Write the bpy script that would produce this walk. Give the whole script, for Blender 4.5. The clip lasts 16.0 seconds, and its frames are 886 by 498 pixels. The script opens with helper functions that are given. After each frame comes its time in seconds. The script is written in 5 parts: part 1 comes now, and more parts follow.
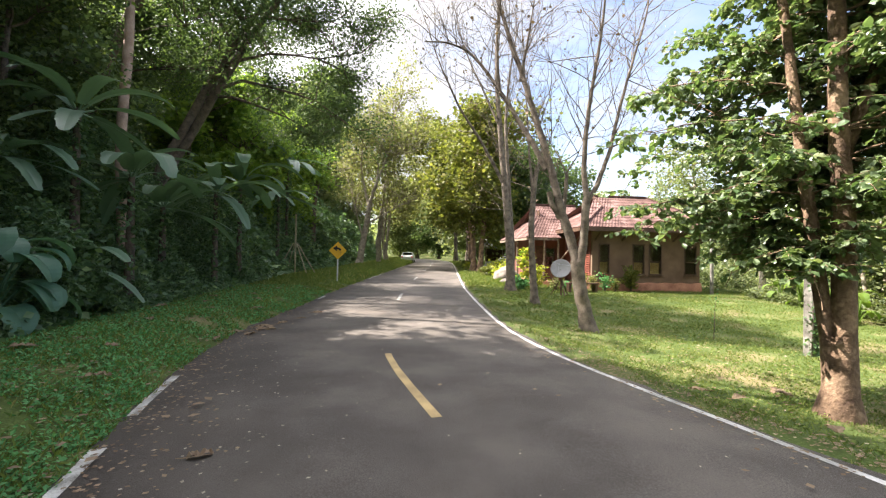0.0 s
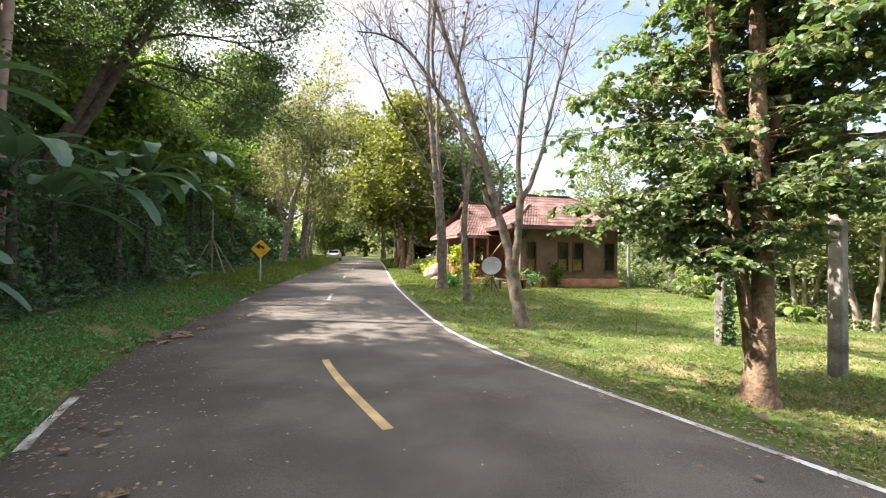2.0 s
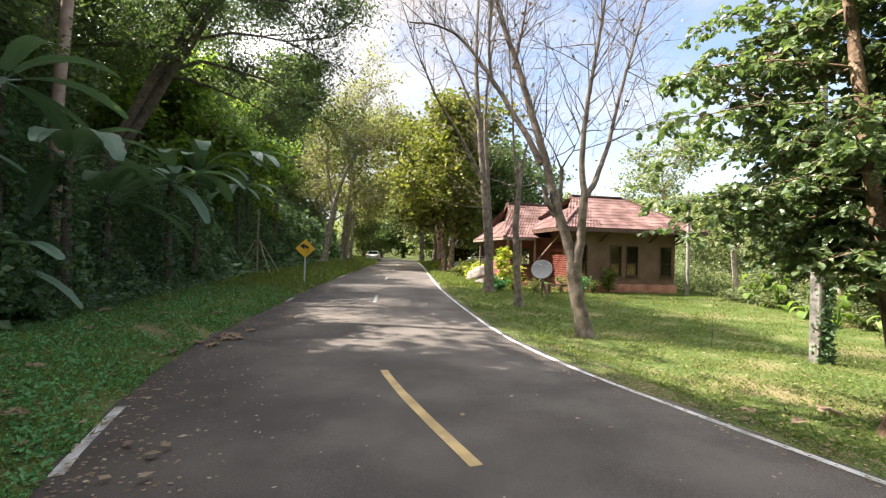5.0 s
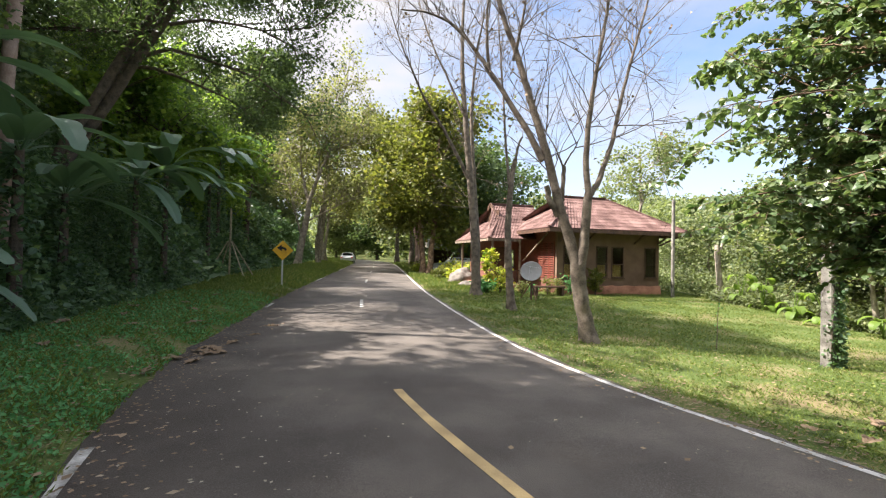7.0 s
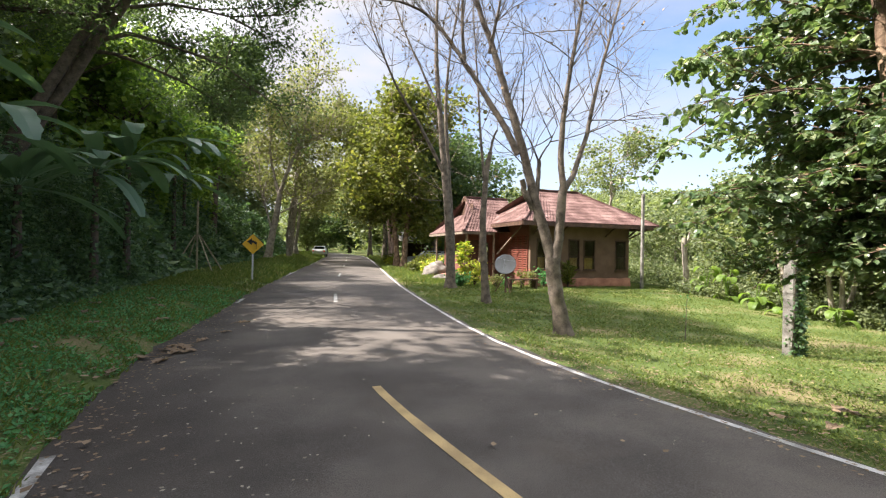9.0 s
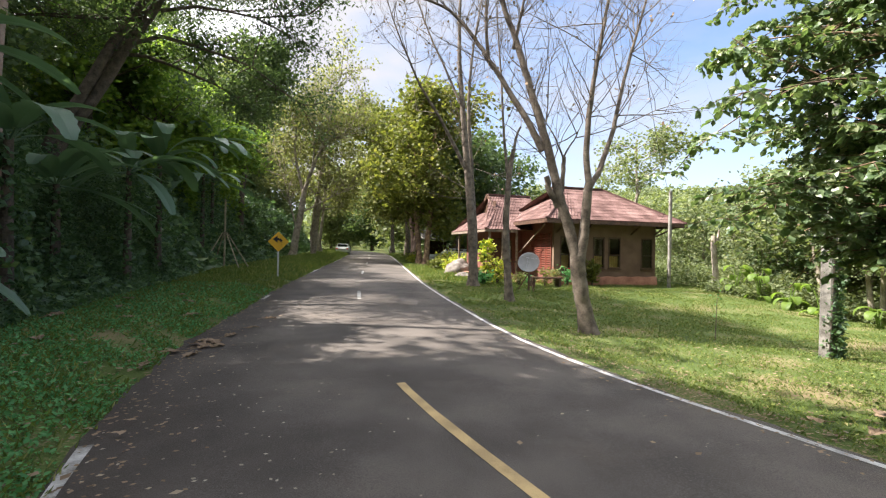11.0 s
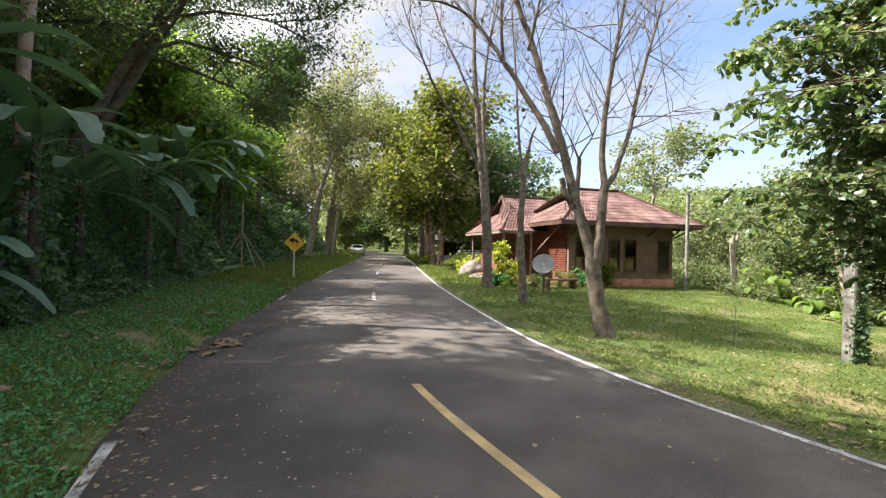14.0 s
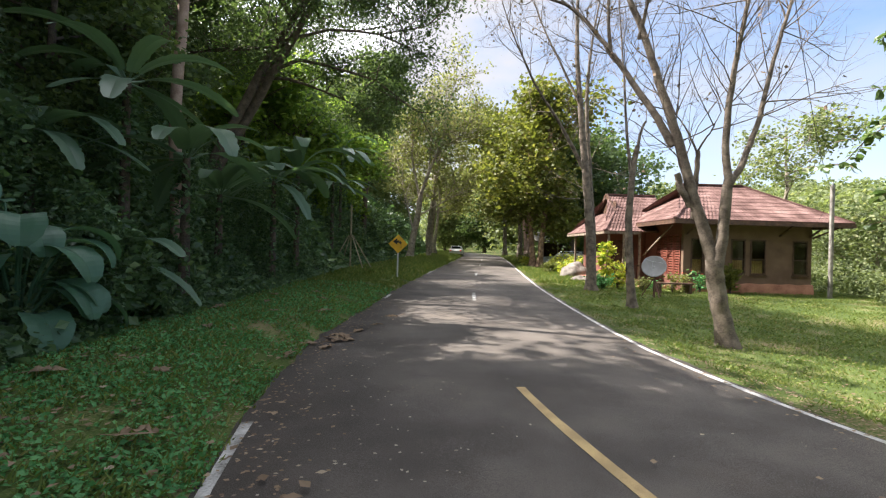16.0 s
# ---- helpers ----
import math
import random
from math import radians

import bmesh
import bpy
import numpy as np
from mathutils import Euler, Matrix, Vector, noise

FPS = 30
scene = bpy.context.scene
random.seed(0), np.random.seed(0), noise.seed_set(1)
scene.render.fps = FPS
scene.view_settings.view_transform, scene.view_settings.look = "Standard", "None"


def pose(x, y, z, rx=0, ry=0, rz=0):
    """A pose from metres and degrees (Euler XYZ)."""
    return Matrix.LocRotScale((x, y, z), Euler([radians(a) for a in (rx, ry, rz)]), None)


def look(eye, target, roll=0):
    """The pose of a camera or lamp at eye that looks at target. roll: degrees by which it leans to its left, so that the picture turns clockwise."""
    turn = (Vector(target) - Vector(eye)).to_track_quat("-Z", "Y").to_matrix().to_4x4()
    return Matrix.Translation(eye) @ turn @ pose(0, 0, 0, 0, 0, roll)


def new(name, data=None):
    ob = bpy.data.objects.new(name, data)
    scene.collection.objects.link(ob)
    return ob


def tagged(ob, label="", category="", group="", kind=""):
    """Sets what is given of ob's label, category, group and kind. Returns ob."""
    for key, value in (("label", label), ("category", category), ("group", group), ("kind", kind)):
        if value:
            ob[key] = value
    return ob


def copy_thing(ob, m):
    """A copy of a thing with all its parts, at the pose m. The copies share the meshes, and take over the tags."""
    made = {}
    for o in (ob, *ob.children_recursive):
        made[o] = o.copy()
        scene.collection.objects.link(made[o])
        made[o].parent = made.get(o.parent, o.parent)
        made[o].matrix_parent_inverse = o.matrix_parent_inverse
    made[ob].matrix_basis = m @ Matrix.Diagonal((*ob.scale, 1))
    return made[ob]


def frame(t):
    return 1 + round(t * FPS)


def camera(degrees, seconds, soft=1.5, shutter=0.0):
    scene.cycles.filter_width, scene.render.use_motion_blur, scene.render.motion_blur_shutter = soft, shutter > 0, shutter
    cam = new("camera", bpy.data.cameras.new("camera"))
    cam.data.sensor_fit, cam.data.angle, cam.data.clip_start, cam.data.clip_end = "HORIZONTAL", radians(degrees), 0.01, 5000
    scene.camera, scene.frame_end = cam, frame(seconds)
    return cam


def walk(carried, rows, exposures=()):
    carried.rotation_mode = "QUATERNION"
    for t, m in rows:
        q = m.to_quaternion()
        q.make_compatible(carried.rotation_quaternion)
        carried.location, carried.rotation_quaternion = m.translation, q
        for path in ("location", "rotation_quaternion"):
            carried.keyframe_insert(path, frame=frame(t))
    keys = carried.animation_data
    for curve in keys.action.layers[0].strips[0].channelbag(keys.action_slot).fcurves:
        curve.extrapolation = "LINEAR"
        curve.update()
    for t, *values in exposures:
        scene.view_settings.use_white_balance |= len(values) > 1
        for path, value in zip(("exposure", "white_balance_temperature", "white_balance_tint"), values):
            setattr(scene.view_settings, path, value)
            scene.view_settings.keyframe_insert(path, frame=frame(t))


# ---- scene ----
cam = camera(87.1, 16.0, 1.2)
PATH = [
    (0, (-0.554, 0.315, 1.575), (-0.312, 2.3, 1.608), 1.0),
    (0.5, (-0.658, 0.526, 1.585), (-0.318, 2.496, 1.633), 0.9),
    (1, (-0.764, 0.621, 1.611), (-0.335, 2.574, 1.655), 0.8),
    (1.5, (-0.776, 0.629, 1.607), (-0.27, 2.564, 1.643), 0.7),
    (2, (-0.748, 0.628, 1.601), (-0.197, 2.55, 1.627), 0.7),
    (2.5, (-0.752, 0.632, 1.597), (-0.194, 2.553, 1.616), 1.0),
    (3, (-0.775, 0.664, 1.596), (-0.243, 2.592, 1.607), 1.1),
    (3.5, (-0.86, 0.752, 1.59), (-0.374, 2.692, 1.601), 1.3),
    (4, (-0.912, 0.967, 1.564), (-0.481, 2.92, 1.582), 1.4),
    (4.5, (-0.963, 1.229, 1.591), (-0.557, 3.187, 1.611), 1.5),
    (4.7, (-0.991, 1.321, 1.573), (-0.589, 3.28, 1.601), 1.5),
    (6.8, (-1.394, 2.278, 1.567), (-0.904, 4.216, 1.611), 1.4),
    (7, (-1.465, 2.325, 1.577), (-0.945, 4.255, 1.619), 1.3),
    (7.5, (-1.56, 2.395, 1.592), (-0.966, 4.305, 1.634), 1.1),
    (8, (-1.545, 2.413, 1.598), (-0.896, 4.304, 1.628), 1.0),
    (8.5, (-1.513, 2.402, 1.6), (-0.853, 4.29, 1.62), 1.0),
    (9, (-1.514, 2.411, 1.599), (-0.882, 4.309, 1.613), 1.1),
    (9.5, (-1.535, 2.437, 1.591), (-0.944, 4.348, 1.597), 1.2),
    (10, (-1.538, 2.447, 1.585), (-0.987, 4.369, 1.585), 1.2),
    (12.5, (-1.532, 2.436, 1.592), (-0.992, 4.361, 1.601), 1.2),
    (13, (-1.517, 2.426, 1.595), (-0.962, 4.347, 1.602), 1.2),
    (13.5, (-1.526, 2.418, 1.595), (-0.999, 4.348, 1.603), 1.3),
    (14, (-1.56, 2.422, 1.598), (-1.075, 4.362, 1.605), 1.4),
    (14.5, (-1.58, 2.433, 1.589), (-1.147, 4.386, 1.597), 1.4),
    (15, (-1.574, 2.416, 1.594), (-1.236, 4.387, 1.599), 1.4),
    (15.5, (-1.607, 2.438, 1.598), (-1.394, 4.427, 1.6), 1.5),
    (16, (-1.638, 2.449, 1.596), (-1.566, 4.448, 1.597), 1.5),
]
walk(cam, [(t, look(eye, target, roll)) for t, eye, target, roll in PATH], [(0.0, 2.46, 6450, 15), (4.7, 2.30, 6450, 15), (7.0, 2.12, 6350, 15), (16.0, 2.05, 6250, 14)])


# light: late sun from beyond the wooded hill, thin bright cloud
SUN_AZ, SUN_EL = -73.0, 50.0
world = bpy.data.worlds.new("sky")
scene.world = world
world.use_nodes = True
wt = world.node_tree
sky = wt.nodes.new("ShaderNodeTexSky")
sky.sky_type = "NISHITA"
sky.sun_disc = False
sky.sun_elevation = radians(SUN_EL)
sky.sun_rotation = radians(SUN_AZ)
sky.air_density, sky.dust_density, sky.ozone_density = 1.0, 0.5, 1.0
coord = wt.nodes.new("ShaderNodeTexCoord")
stretch = wt.nodes.new("ShaderNodeMapping")
stretch.inputs["Scale"].default_value = (1.0, 1.0, 2.2)
stretch.inputs["Location"].default_value = (0.35, 0.1, 0.0)
cloud = wt.nodes.new("ShaderNodeTexNoise")
cloud.inputs["Scale"].default_value = 2.1
cloud.inputs["Detail"].default_value = 7.0
cloud.inputs["Roughness"].default_value = 0.55
cover = wt.nodes.new("ShaderNodeValToRGB")
cover.color_ramp.elements[0].position, cover.color_ramp.elements[1].position = 0.30, 0.54
cloudmix = wt.nodes.new("ShaderNodeMixRGB")
# cloud is brighter nearer the sun; there, out of view, boosted to fill shade
glow = wt.nodes.new("ShaderNodeVectorMath")
glow.operation = "DOT_PRODUCT"
bright_cloud = wt.nodes.new("ShaderNodeMapRange")
for n_, v_ in enumerate((0.5, 1.0, 3.3, 25.0)):
    bright_cloud.inputs[n_ + 1].default_value = v_
back = wt.nodes["Background"]
back.inputs["Strength"].default_value = 0.067
wt.links.new(coord.outputs["Generated"], stretch.inputs["Vector"])
wt.links.new(stretch.outputs["Vector"], cloud.inputs["Vector"])
wt.links.new(cloud.outputs["Fac"], cover.inputs["Fac"])
sides = wt.nodes.new("ShaderNodeSeparateXYZ")
thin = wt.nodes.new("ShaderNodeMapRange")
for n_, v_ in enumerate((0.25, 0.85, 1.0, 0.3)):
    thin.inputs[n_ + 1].default_value = v_
veil = wt.nodes.new("ShaderNodeMath")
veil.operation = "MULTIPLY"
wt.links.new(coord.outputs["Generated"], sides.inputs[0])
wt.links.new(sides.outputs["X"], thin.inputs[0])
wt.links.new(cover.outputs["Color"], veil.inputs[0])
wt.links.new(thin.outputs[0], veil.inputs[1])
wt.links.new(veil.outputs[0], cloudmix.inputs[0])
wt.links.new(sky.outputs["Color"], cloudmix.inputs[1])
wt.links.new(cloudmix.outputs["Color"], back.inputs["Color"])
wt.links.new(coord.outputs["Generated"], glow.inputs[0])
wt.links.new(glow.outputs["Value"], bright_cloud.inputs[0])
wt.links.new(bright_cloud.outputs[0], cloudmix.inputs[2])
sun = new("sun", bpy.data.lights.new("sun", "SUN"))
sun.data.energy, sun.data.angle, sun.data.color = 3.9, radians(0.5), (1.0, 0.93, 0.82)
to_sun = Vector((math.sin(radians(SUN_AZ)) * math.cos(radians(SUN_EL)), math.cos(radians(SUN_AZ)) * math.cos(radians(SUN_EL)), math.sin(radians(SUN_EL))))
glow.inputs[1].default_value = to_sun
sun.matrix_world = look(to_sun * 60, (0, 0, 0))


# ---- materials ----
def mat(name, a, b, scale=3.0, rough=0.8, bump=0.3, fine=60.0, metal=0.0, c=None, spec=0.4, grain=0.4):
    """Two colours mixed by coarse and fine noise, with a fine relief."""
    m = bpy.data.materials.new(name)
    m.use_nodes = True
    nt = m.node_tree
    bsdf = nt.nodes["Principled BSDF"]
    co = nt.nodes.new("ShaderNodeTexCoord")
    n1 = nt.nodes.new("ShaderNodeTexNoise")
    n1.inputs["Scale"].default_value, n1.inputs["Detail"].default_value = scale, 6.0
    n2 = nt.nodes.new("ShaderNodeTexNoise")
    n2.inputs["Scale"].default_value, n2.inputs["Detail"].default_value = fine, 4.0
    add = nt.nodes.new("ShaderNodeMath")
    add.operation = "MULTIPLY_ADD"
    add.inputs[1].default_value = grain
    ramp = nt.nodes.new("ShaderNodeValToRGB")
    ramp.color_ramp.elements[0].position, ramp.color_ramp.elements[1].position = 0.5 * (1 + grain) - 0.18, 0.5 * (1 + grain) + 0.18
    ramp.color_ramp.elements[0].color, ramp.color_ramp.elements[1].color = (*a, 1), (*b, 1)
    if c:
        e = ramp.color_ramp.elements.new(0.5 * (1 + grain) + 0.02)
        e.color = (*c, 1)
    bm = nt.nodes.new("ShaderNodeBump")
    bm.inputs["Strength"].default_value, bm.inputs["Distance"].default_value = bump, 0.02
    for n in (n1, n2):
        nt.links.new(co.outputs["Object"], n.inputs["Vector"])
    nt.links.new(n2.outputs["Fac"], add.inputs[0])
    nt.links.new(n1.outputs["Fac"], add.inputs[2])
    nt.links.new(add.outputs[0], ramp.inputs["Fac"])
    nt.links.new(ramp.outputs["Color"], bsdf.inputs["Base Color"])
    nt.links.new(n2.outputs["Fac"], bm.inputs["Height"])
    nt.links.new(bm.outputs["Normal"], bsdf.inputs["Normal"])
    bsdf.inputs["Roughness"].default_value = rough
    bsdf.inputs["Metallic"].default_value = metal
    bsdf.inputs["Specular IOR Level"].default_value = spec
    return m


def leaf_mat(name, a, b, rough=0.5, through_light=0.35, c=None, spec=0.35):
    """A leaf: each one its own shade between the colours, part of the light passes through."""
    m = bpy.data.materials.new(name)
    m.use_nodes = True
    nt = m.node_tree
    bsdf = nt.nodes["Principled BSDF"]
    geo = nt.nodes.new("ShaderNodeNewGeometry")
    ramp = nt.nodes.new("ShaderNodeValToRGB")
    ramp.color_ramp.elements[0].color, ramp.color_ramp.elements[1].color = (*a, 1), (*b, 1)
    if c:
        e = ramp.color_ramp.elements.new(0.9)
        e.color = (*b, 1)
        ramp.color_ramp.elements[-1].color = (*c, 1)
    trans = nt.nodes.new("ShaderNodeBsdfTranslucent")
    bright = nt.nodes.new("ShaderNodeMixRGB")
    bright.blend_type = "MULTIPLY"
    bright.inputs[0].default_value = 1.0
    bright.inputs[2].default_value = (1.6, 1.65, 0.9, 1)
    mix = nt.nodes.new("ShaderNodeMixShader")
    mix.inputs[0].default_value = through_light
    nt.links.new(geo.outputs["Random Per Island"], ramp.inputs["Fac"])
    nt.links.new(ramp.outputs["Color"], bsdf.inputs["Base Color"])
    nt.links.new(ramp.outputs["Color"], bright.inputs[1])
    nt.links.new(bright.outputs["Color"], trans.inputs["Color"])
    nt.links.new(bsdf.outputs[0], mix.inputs[1])
    nt.links.new(trans.outputs[0], mix.inputs[2])
    nt.links.new(mix.outputs[0], nt.nodes["Material Output"].inputs["Surface"])
    bsdf.inputs["Roughness"].default_value = rough
    bsdf.inputs["Specular IOR Level"].default_value = spec
    return m


def plain(name, col, rough=0.5, metal=0.0):
    return mat(name, tuple(v * 0.88 for v in col), tuple(min(1, v * 1.08) for v in col), 4.0, rough, 0.06, 80.0, metal)


ASPHALT = mat("asphalt", (0.056, 0.047, 0.039), (0.128, 0.110, 0.092), 0.7, 0.85, 0.7, 120.0, c=(0.086, 0.074, 0.062), grain=0.85)


def dusty(m, dust, scale, lo, hi, amount):
    """Lays worn, dusty patches over a material's colour, with a fine pale aggregate."""
    nt = m.node_tree
    bsdf = nt.nodes["Principled BSDF"]
    old = bsdf.inputs["Base Color"].links[0].from_socket
    co = nt.nodes.new("ShaderNodeTexCoord")
    patch, grit = nt.nodes.new("ShaderNodeTexNoise"), nt.nodes.new("ShaderNodeTexNoise")
    patch.inputs["Scale"].default_value, patch.inputs["Detail"].default_value = scale, 9.0
    patch.inputs["Roughness"].default_value = 0.62
    grit.inputs["Scale"].default_value, grit.inputs["Detail"].default_value = 110.0, 2.0
    mask, specks = nt.nodes.new("ShaderNodeMapRange"), nt.nodes.new("ShaderNodeMapRange")
    for node, vals in ((mask, (lo, hi, 0.0, amount)), (specks, (0.58, 0.68, 0.0, 0.45))):
        for n, v in enumerate(vals):
            node.inputs[n + 1].default_value = v
    for tex, node in ((patch, mask), (grit, specks)):
        nt.links.new(co.outputs["Object"], tex.inputs["Vector"])
        nt.links.new(tex.outputs["Fac"], node.inputs[0])
    for node, col in ((mask, dust), (specks, (0.24, 0.215, 0.19))):
        mix = nt.nodes.new("ShaderNodeMixRGB")
        mix.inputs[2].default_value = (*col, 1)
        nt.links.new(node.outputs[0], mix.inputs[0])
        nt.links.new(old, mix.inputs[1])
        old = mix.outputs[0]
    nt.links.new(old, bsdf.inputs["Base Color"])


dusty(ASPHALT, (0.15, 0.12, 0.092), 0.5, 0.54, 0.72, 0.55)


def dark_edge(m, across, edge, width):
    """Mixes a dark brown into the asphalt along one edge, with a ragged border; the UV map holds metres across."""
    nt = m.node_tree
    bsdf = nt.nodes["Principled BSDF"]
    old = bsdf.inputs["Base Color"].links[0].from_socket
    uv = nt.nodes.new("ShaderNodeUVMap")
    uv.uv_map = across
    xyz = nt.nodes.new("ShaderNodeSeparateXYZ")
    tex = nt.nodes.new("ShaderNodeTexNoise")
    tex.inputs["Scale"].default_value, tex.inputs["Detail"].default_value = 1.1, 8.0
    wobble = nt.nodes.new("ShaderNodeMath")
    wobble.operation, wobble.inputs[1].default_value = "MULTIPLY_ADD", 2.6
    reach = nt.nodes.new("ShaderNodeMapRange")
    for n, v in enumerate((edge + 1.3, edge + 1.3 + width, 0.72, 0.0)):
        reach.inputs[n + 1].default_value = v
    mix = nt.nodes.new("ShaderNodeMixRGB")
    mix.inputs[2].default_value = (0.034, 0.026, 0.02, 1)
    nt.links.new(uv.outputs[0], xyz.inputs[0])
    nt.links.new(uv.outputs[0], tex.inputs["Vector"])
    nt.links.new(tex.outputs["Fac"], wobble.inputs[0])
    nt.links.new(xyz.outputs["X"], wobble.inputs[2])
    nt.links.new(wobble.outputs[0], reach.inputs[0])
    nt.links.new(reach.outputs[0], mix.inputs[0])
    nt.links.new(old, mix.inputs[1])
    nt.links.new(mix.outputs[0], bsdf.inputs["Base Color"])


dark_edge(ASPHALT, "across", -2.9, 1.9)
SOIL = mat("lawn_soil", (0.065, 0.09, 0.026), (0.20, 0.165, 0.085), 0.6, 0.95, 0.8, 38.0, c=(0.085, 0.12, 0.032), spec=0.1, grain=0.7)
DIRTY_LINE = mat("dirty_white_paint", (0.14, 0.13, 0.11), (0.55, 0.54, 0.51), 4.5, 0.8, 0.4, 60.0, c=(0.38, 0.37, 0.34))
WHITE_LINE = mat("worn_white_paint", (0.26, 0.25, 0.23), (0.66, 0.64, 0.61), 3.5, 0.7, 0.3, 70.0, c=(0.50, 0.49, 0.46))
YELLOW_LINE = mat("worn_yellow_paint", (0.34, 0.24, 0.11), (0.56, 0.40, 0.18), 3.0, 0.7, 0.3, 80.0)
BARK_GREY = mat("grey_bark", (0.078, 0.062, 0.047), (0.235, 0.19, 0.145), 5.0, 0.9, 0.8, 30.0)
BARK_PALE = mat("pale_bark", (0.17, 0.14, 0.105), (0.38, 0.33, 0.26), 4.0, 0.9, 0.6, 30.0)
BARK_BROWN = mat("brown_flaking_bark", (0.075, 0.045, 0.028), (0.32, 0.22, 0.14), 4.0, 0.9, 1.0, 22.0, c=(0.17, 0.11, 0.068))
BARK_DARK = mat("dark_bark", (0.05, 0.04, 0.03), (0.16, 0.12, 0.09), 5.0, 0.9, 0.8, 30.0)
BARK_PINK = mat("pinkish_bark", (0.26, 0.17, 0.13), (0.42, 0.30, 0.24), 5.0, 0.9, 0.5, 30.0)
CONCRETE = mat("weathered_concrete", (0.09, 0.08, 0.065), (0.32, 0.30, 0.265), 2.5, 0.9, 0.4, 45.0, c=(0.22, 0.205, 0.18))
PLASTER = mat("brown_plaster", (0.125, 0.078, 0.05), (0.185, 0.12, 0.08), 1.6, 0.9, 0.3, 50.0)
PLASTER_RED = mat("red_plaster", (0.13, 0.05, 0.035), (0.19, 0.08, 0.058), 1.6, 0.9, 0.3, 50.0)
PLINTH = mat("laterite_plinth", (0.22, 0.10, 0.06), (0.42, 0.21, 0.13), 2.0, 0.95, 0.6, 30.0)
TILE = mat("pink_roof_tile", (0.08, 0.044, 0.037), (0.24, 0.155, 0.135), 1.4, 0.85, 0.4, 25.0, c=(0.148, 0.086, 0.074), spec=0.2)
WOOD_DARK = mat("dark_timber", (0.05, 0.028, 0.018), (0.12, 0.065, 0.04), 6.0, 0.6, 0.4, 50.0)
WOOD_RED = mat("red_brown_timber", (0.15, 0.045, 0.03), (0.26, 0.085, 0.055), 6.0, 0.6, 0.3, 50.0)
WOOD_GREY = mat("weathered_timber", (0.12, 0.09, 0.065), (0.28, 0.22, 0.16), 6.0, 0.85, 0.5, 40.0)
RUST = mat("rusty_steel", (0.09, 0.05, 0.035), (0.20, 0.115, 0.085), 5.0, 0.8, 0.4, 50.0)
BAMBOO = mat("dry_bamboo", (0.20, 0.17, 0.10), (0.38, 0.33, 0.21), 4.0, 0.7, 0.3, 40.0)
GALV = mat("galvanised_steel", (0.42, 0.43, 0.44), (0.6, 0.61, 0.62), 6.0, 0.45, 0.1, 60.0, 0.6)
DISH_WHITE = plain("off_white_enamel", (0.29, 0.285, 0.275), 0.75)
SIGN_YELLOW = plain("sign_yellow", (0.75, 0.42, 0.02), 0.45)
BLACK = plain("matt_black", (0.02, 0.02, 0.02), 0.6)
BOULDER = mat("grey_boulder", (0.09, 0.078, 0.065), (0.25, 0.22, 0.185), 3.0, 0.9, 0.8, 20.0)
PANE_REFLECTION = mat("ochre_pane_reflection", (0.42, 0.28, 0.09), (0.62, 0.44, 0.17), 5.0, 0.9, 0.3, 30.0)
CAR_PAINT = plain("silver_white_paint", (0.40, 0.42, 0.42), 0.3)
GLASS_DARK = plain("dark_glass", (0.015, 0.018, 0.02), 0.06)
CLEAR = bpy.data.materials.new("window_glass")
CLEAR.use_nodes = True
CLEAR.node_tree.nodes["Principled BSDF"].inputs["Transmission Weight"].default_value = 1.0
CLEAR.node_tree.nodes["Principled BSDF"].inputs["Roughness"].default_value = 0.02
CLEAR.node_tree.nodes["Principled BSDF"].inputs["IOR"].default_value = 1.45
GRASS = leaf_mat("grass_blades", (0.082, 0.13, 0.03), (0.165, 0.2, 0.048), 0.6, 0.3, (0.30, 0.27, 0.12), 0.2)
# cool cast of shade is put into WEED, UNDER, HILL_LEAF and BANANA greens
WEED = leaf_mat("low_weeds", (0.065, 0.20, 0.068), (0.13, 0.30, 0.115), 0.6, 0.3, None, 0.2)
UNDER = leaf_mat("undergrowth_leaves", (0.05, 0.095, 0.045), (0.11, 0.185, 0.08), 0.42, 0.35, (0.18, 0.25, 0.09), 0.45)
HILL_LEAF = leaf_mat("hill_tree_leaves", (0.048, 0.08, 0.036), (0.115, 0.16, 0.065), 0.5, 0.44, (0.17, 0.23, 0.06))
BANANA = leaf_mat("banana_leaves", (0.07, 0.135, 0.085), (0.14, 0.22, 0.13), 0.4, 0.25, None, 0.5)
BROAD = leaf_mat("large_dull_leaves", (0.055, 0.13, 0.085), (0.09, 0.18, 0.105), 0.45, 0.25)
BIG_LEAF = leaf_mat("broad_tree_leaves", (0.075, 0.13, 0.05), (0.16, 0.21, 0.095), 0.36, 0.36, (0.25, 0.28, 0.14), 0.6)
YELLOW_LEAF = leaf_mat("yellow_green_leaves", (0.08, 0.10, 0.02), (0.155, 0.165, 0.04), 0.5, 0.42, (0.26, 0.24, 0.07))
PALE_LEAF = leaf_mat("pale_dry_leaves", (0.13, 0.15, 0.06), (0.23, 0.235, 0.095), 0.6, 0.42, (0.30, 0.28, 0.14))
# paler, greyer green: distance haze is put into the leaf colour
FAR_LEAF = leaf_mat("haze_tinted_leaves", (0.10, 0.13, 0.06), (0.19, 0.22, 0.10), 0.6, 0.4, (0.27, 0.27, 0.15))
DARK_LEAF = leaf_mat("dark_leaves", (0.042, 0.072, 0.03), (0.10, 0.145, 0.055), 0.5, 0.4)
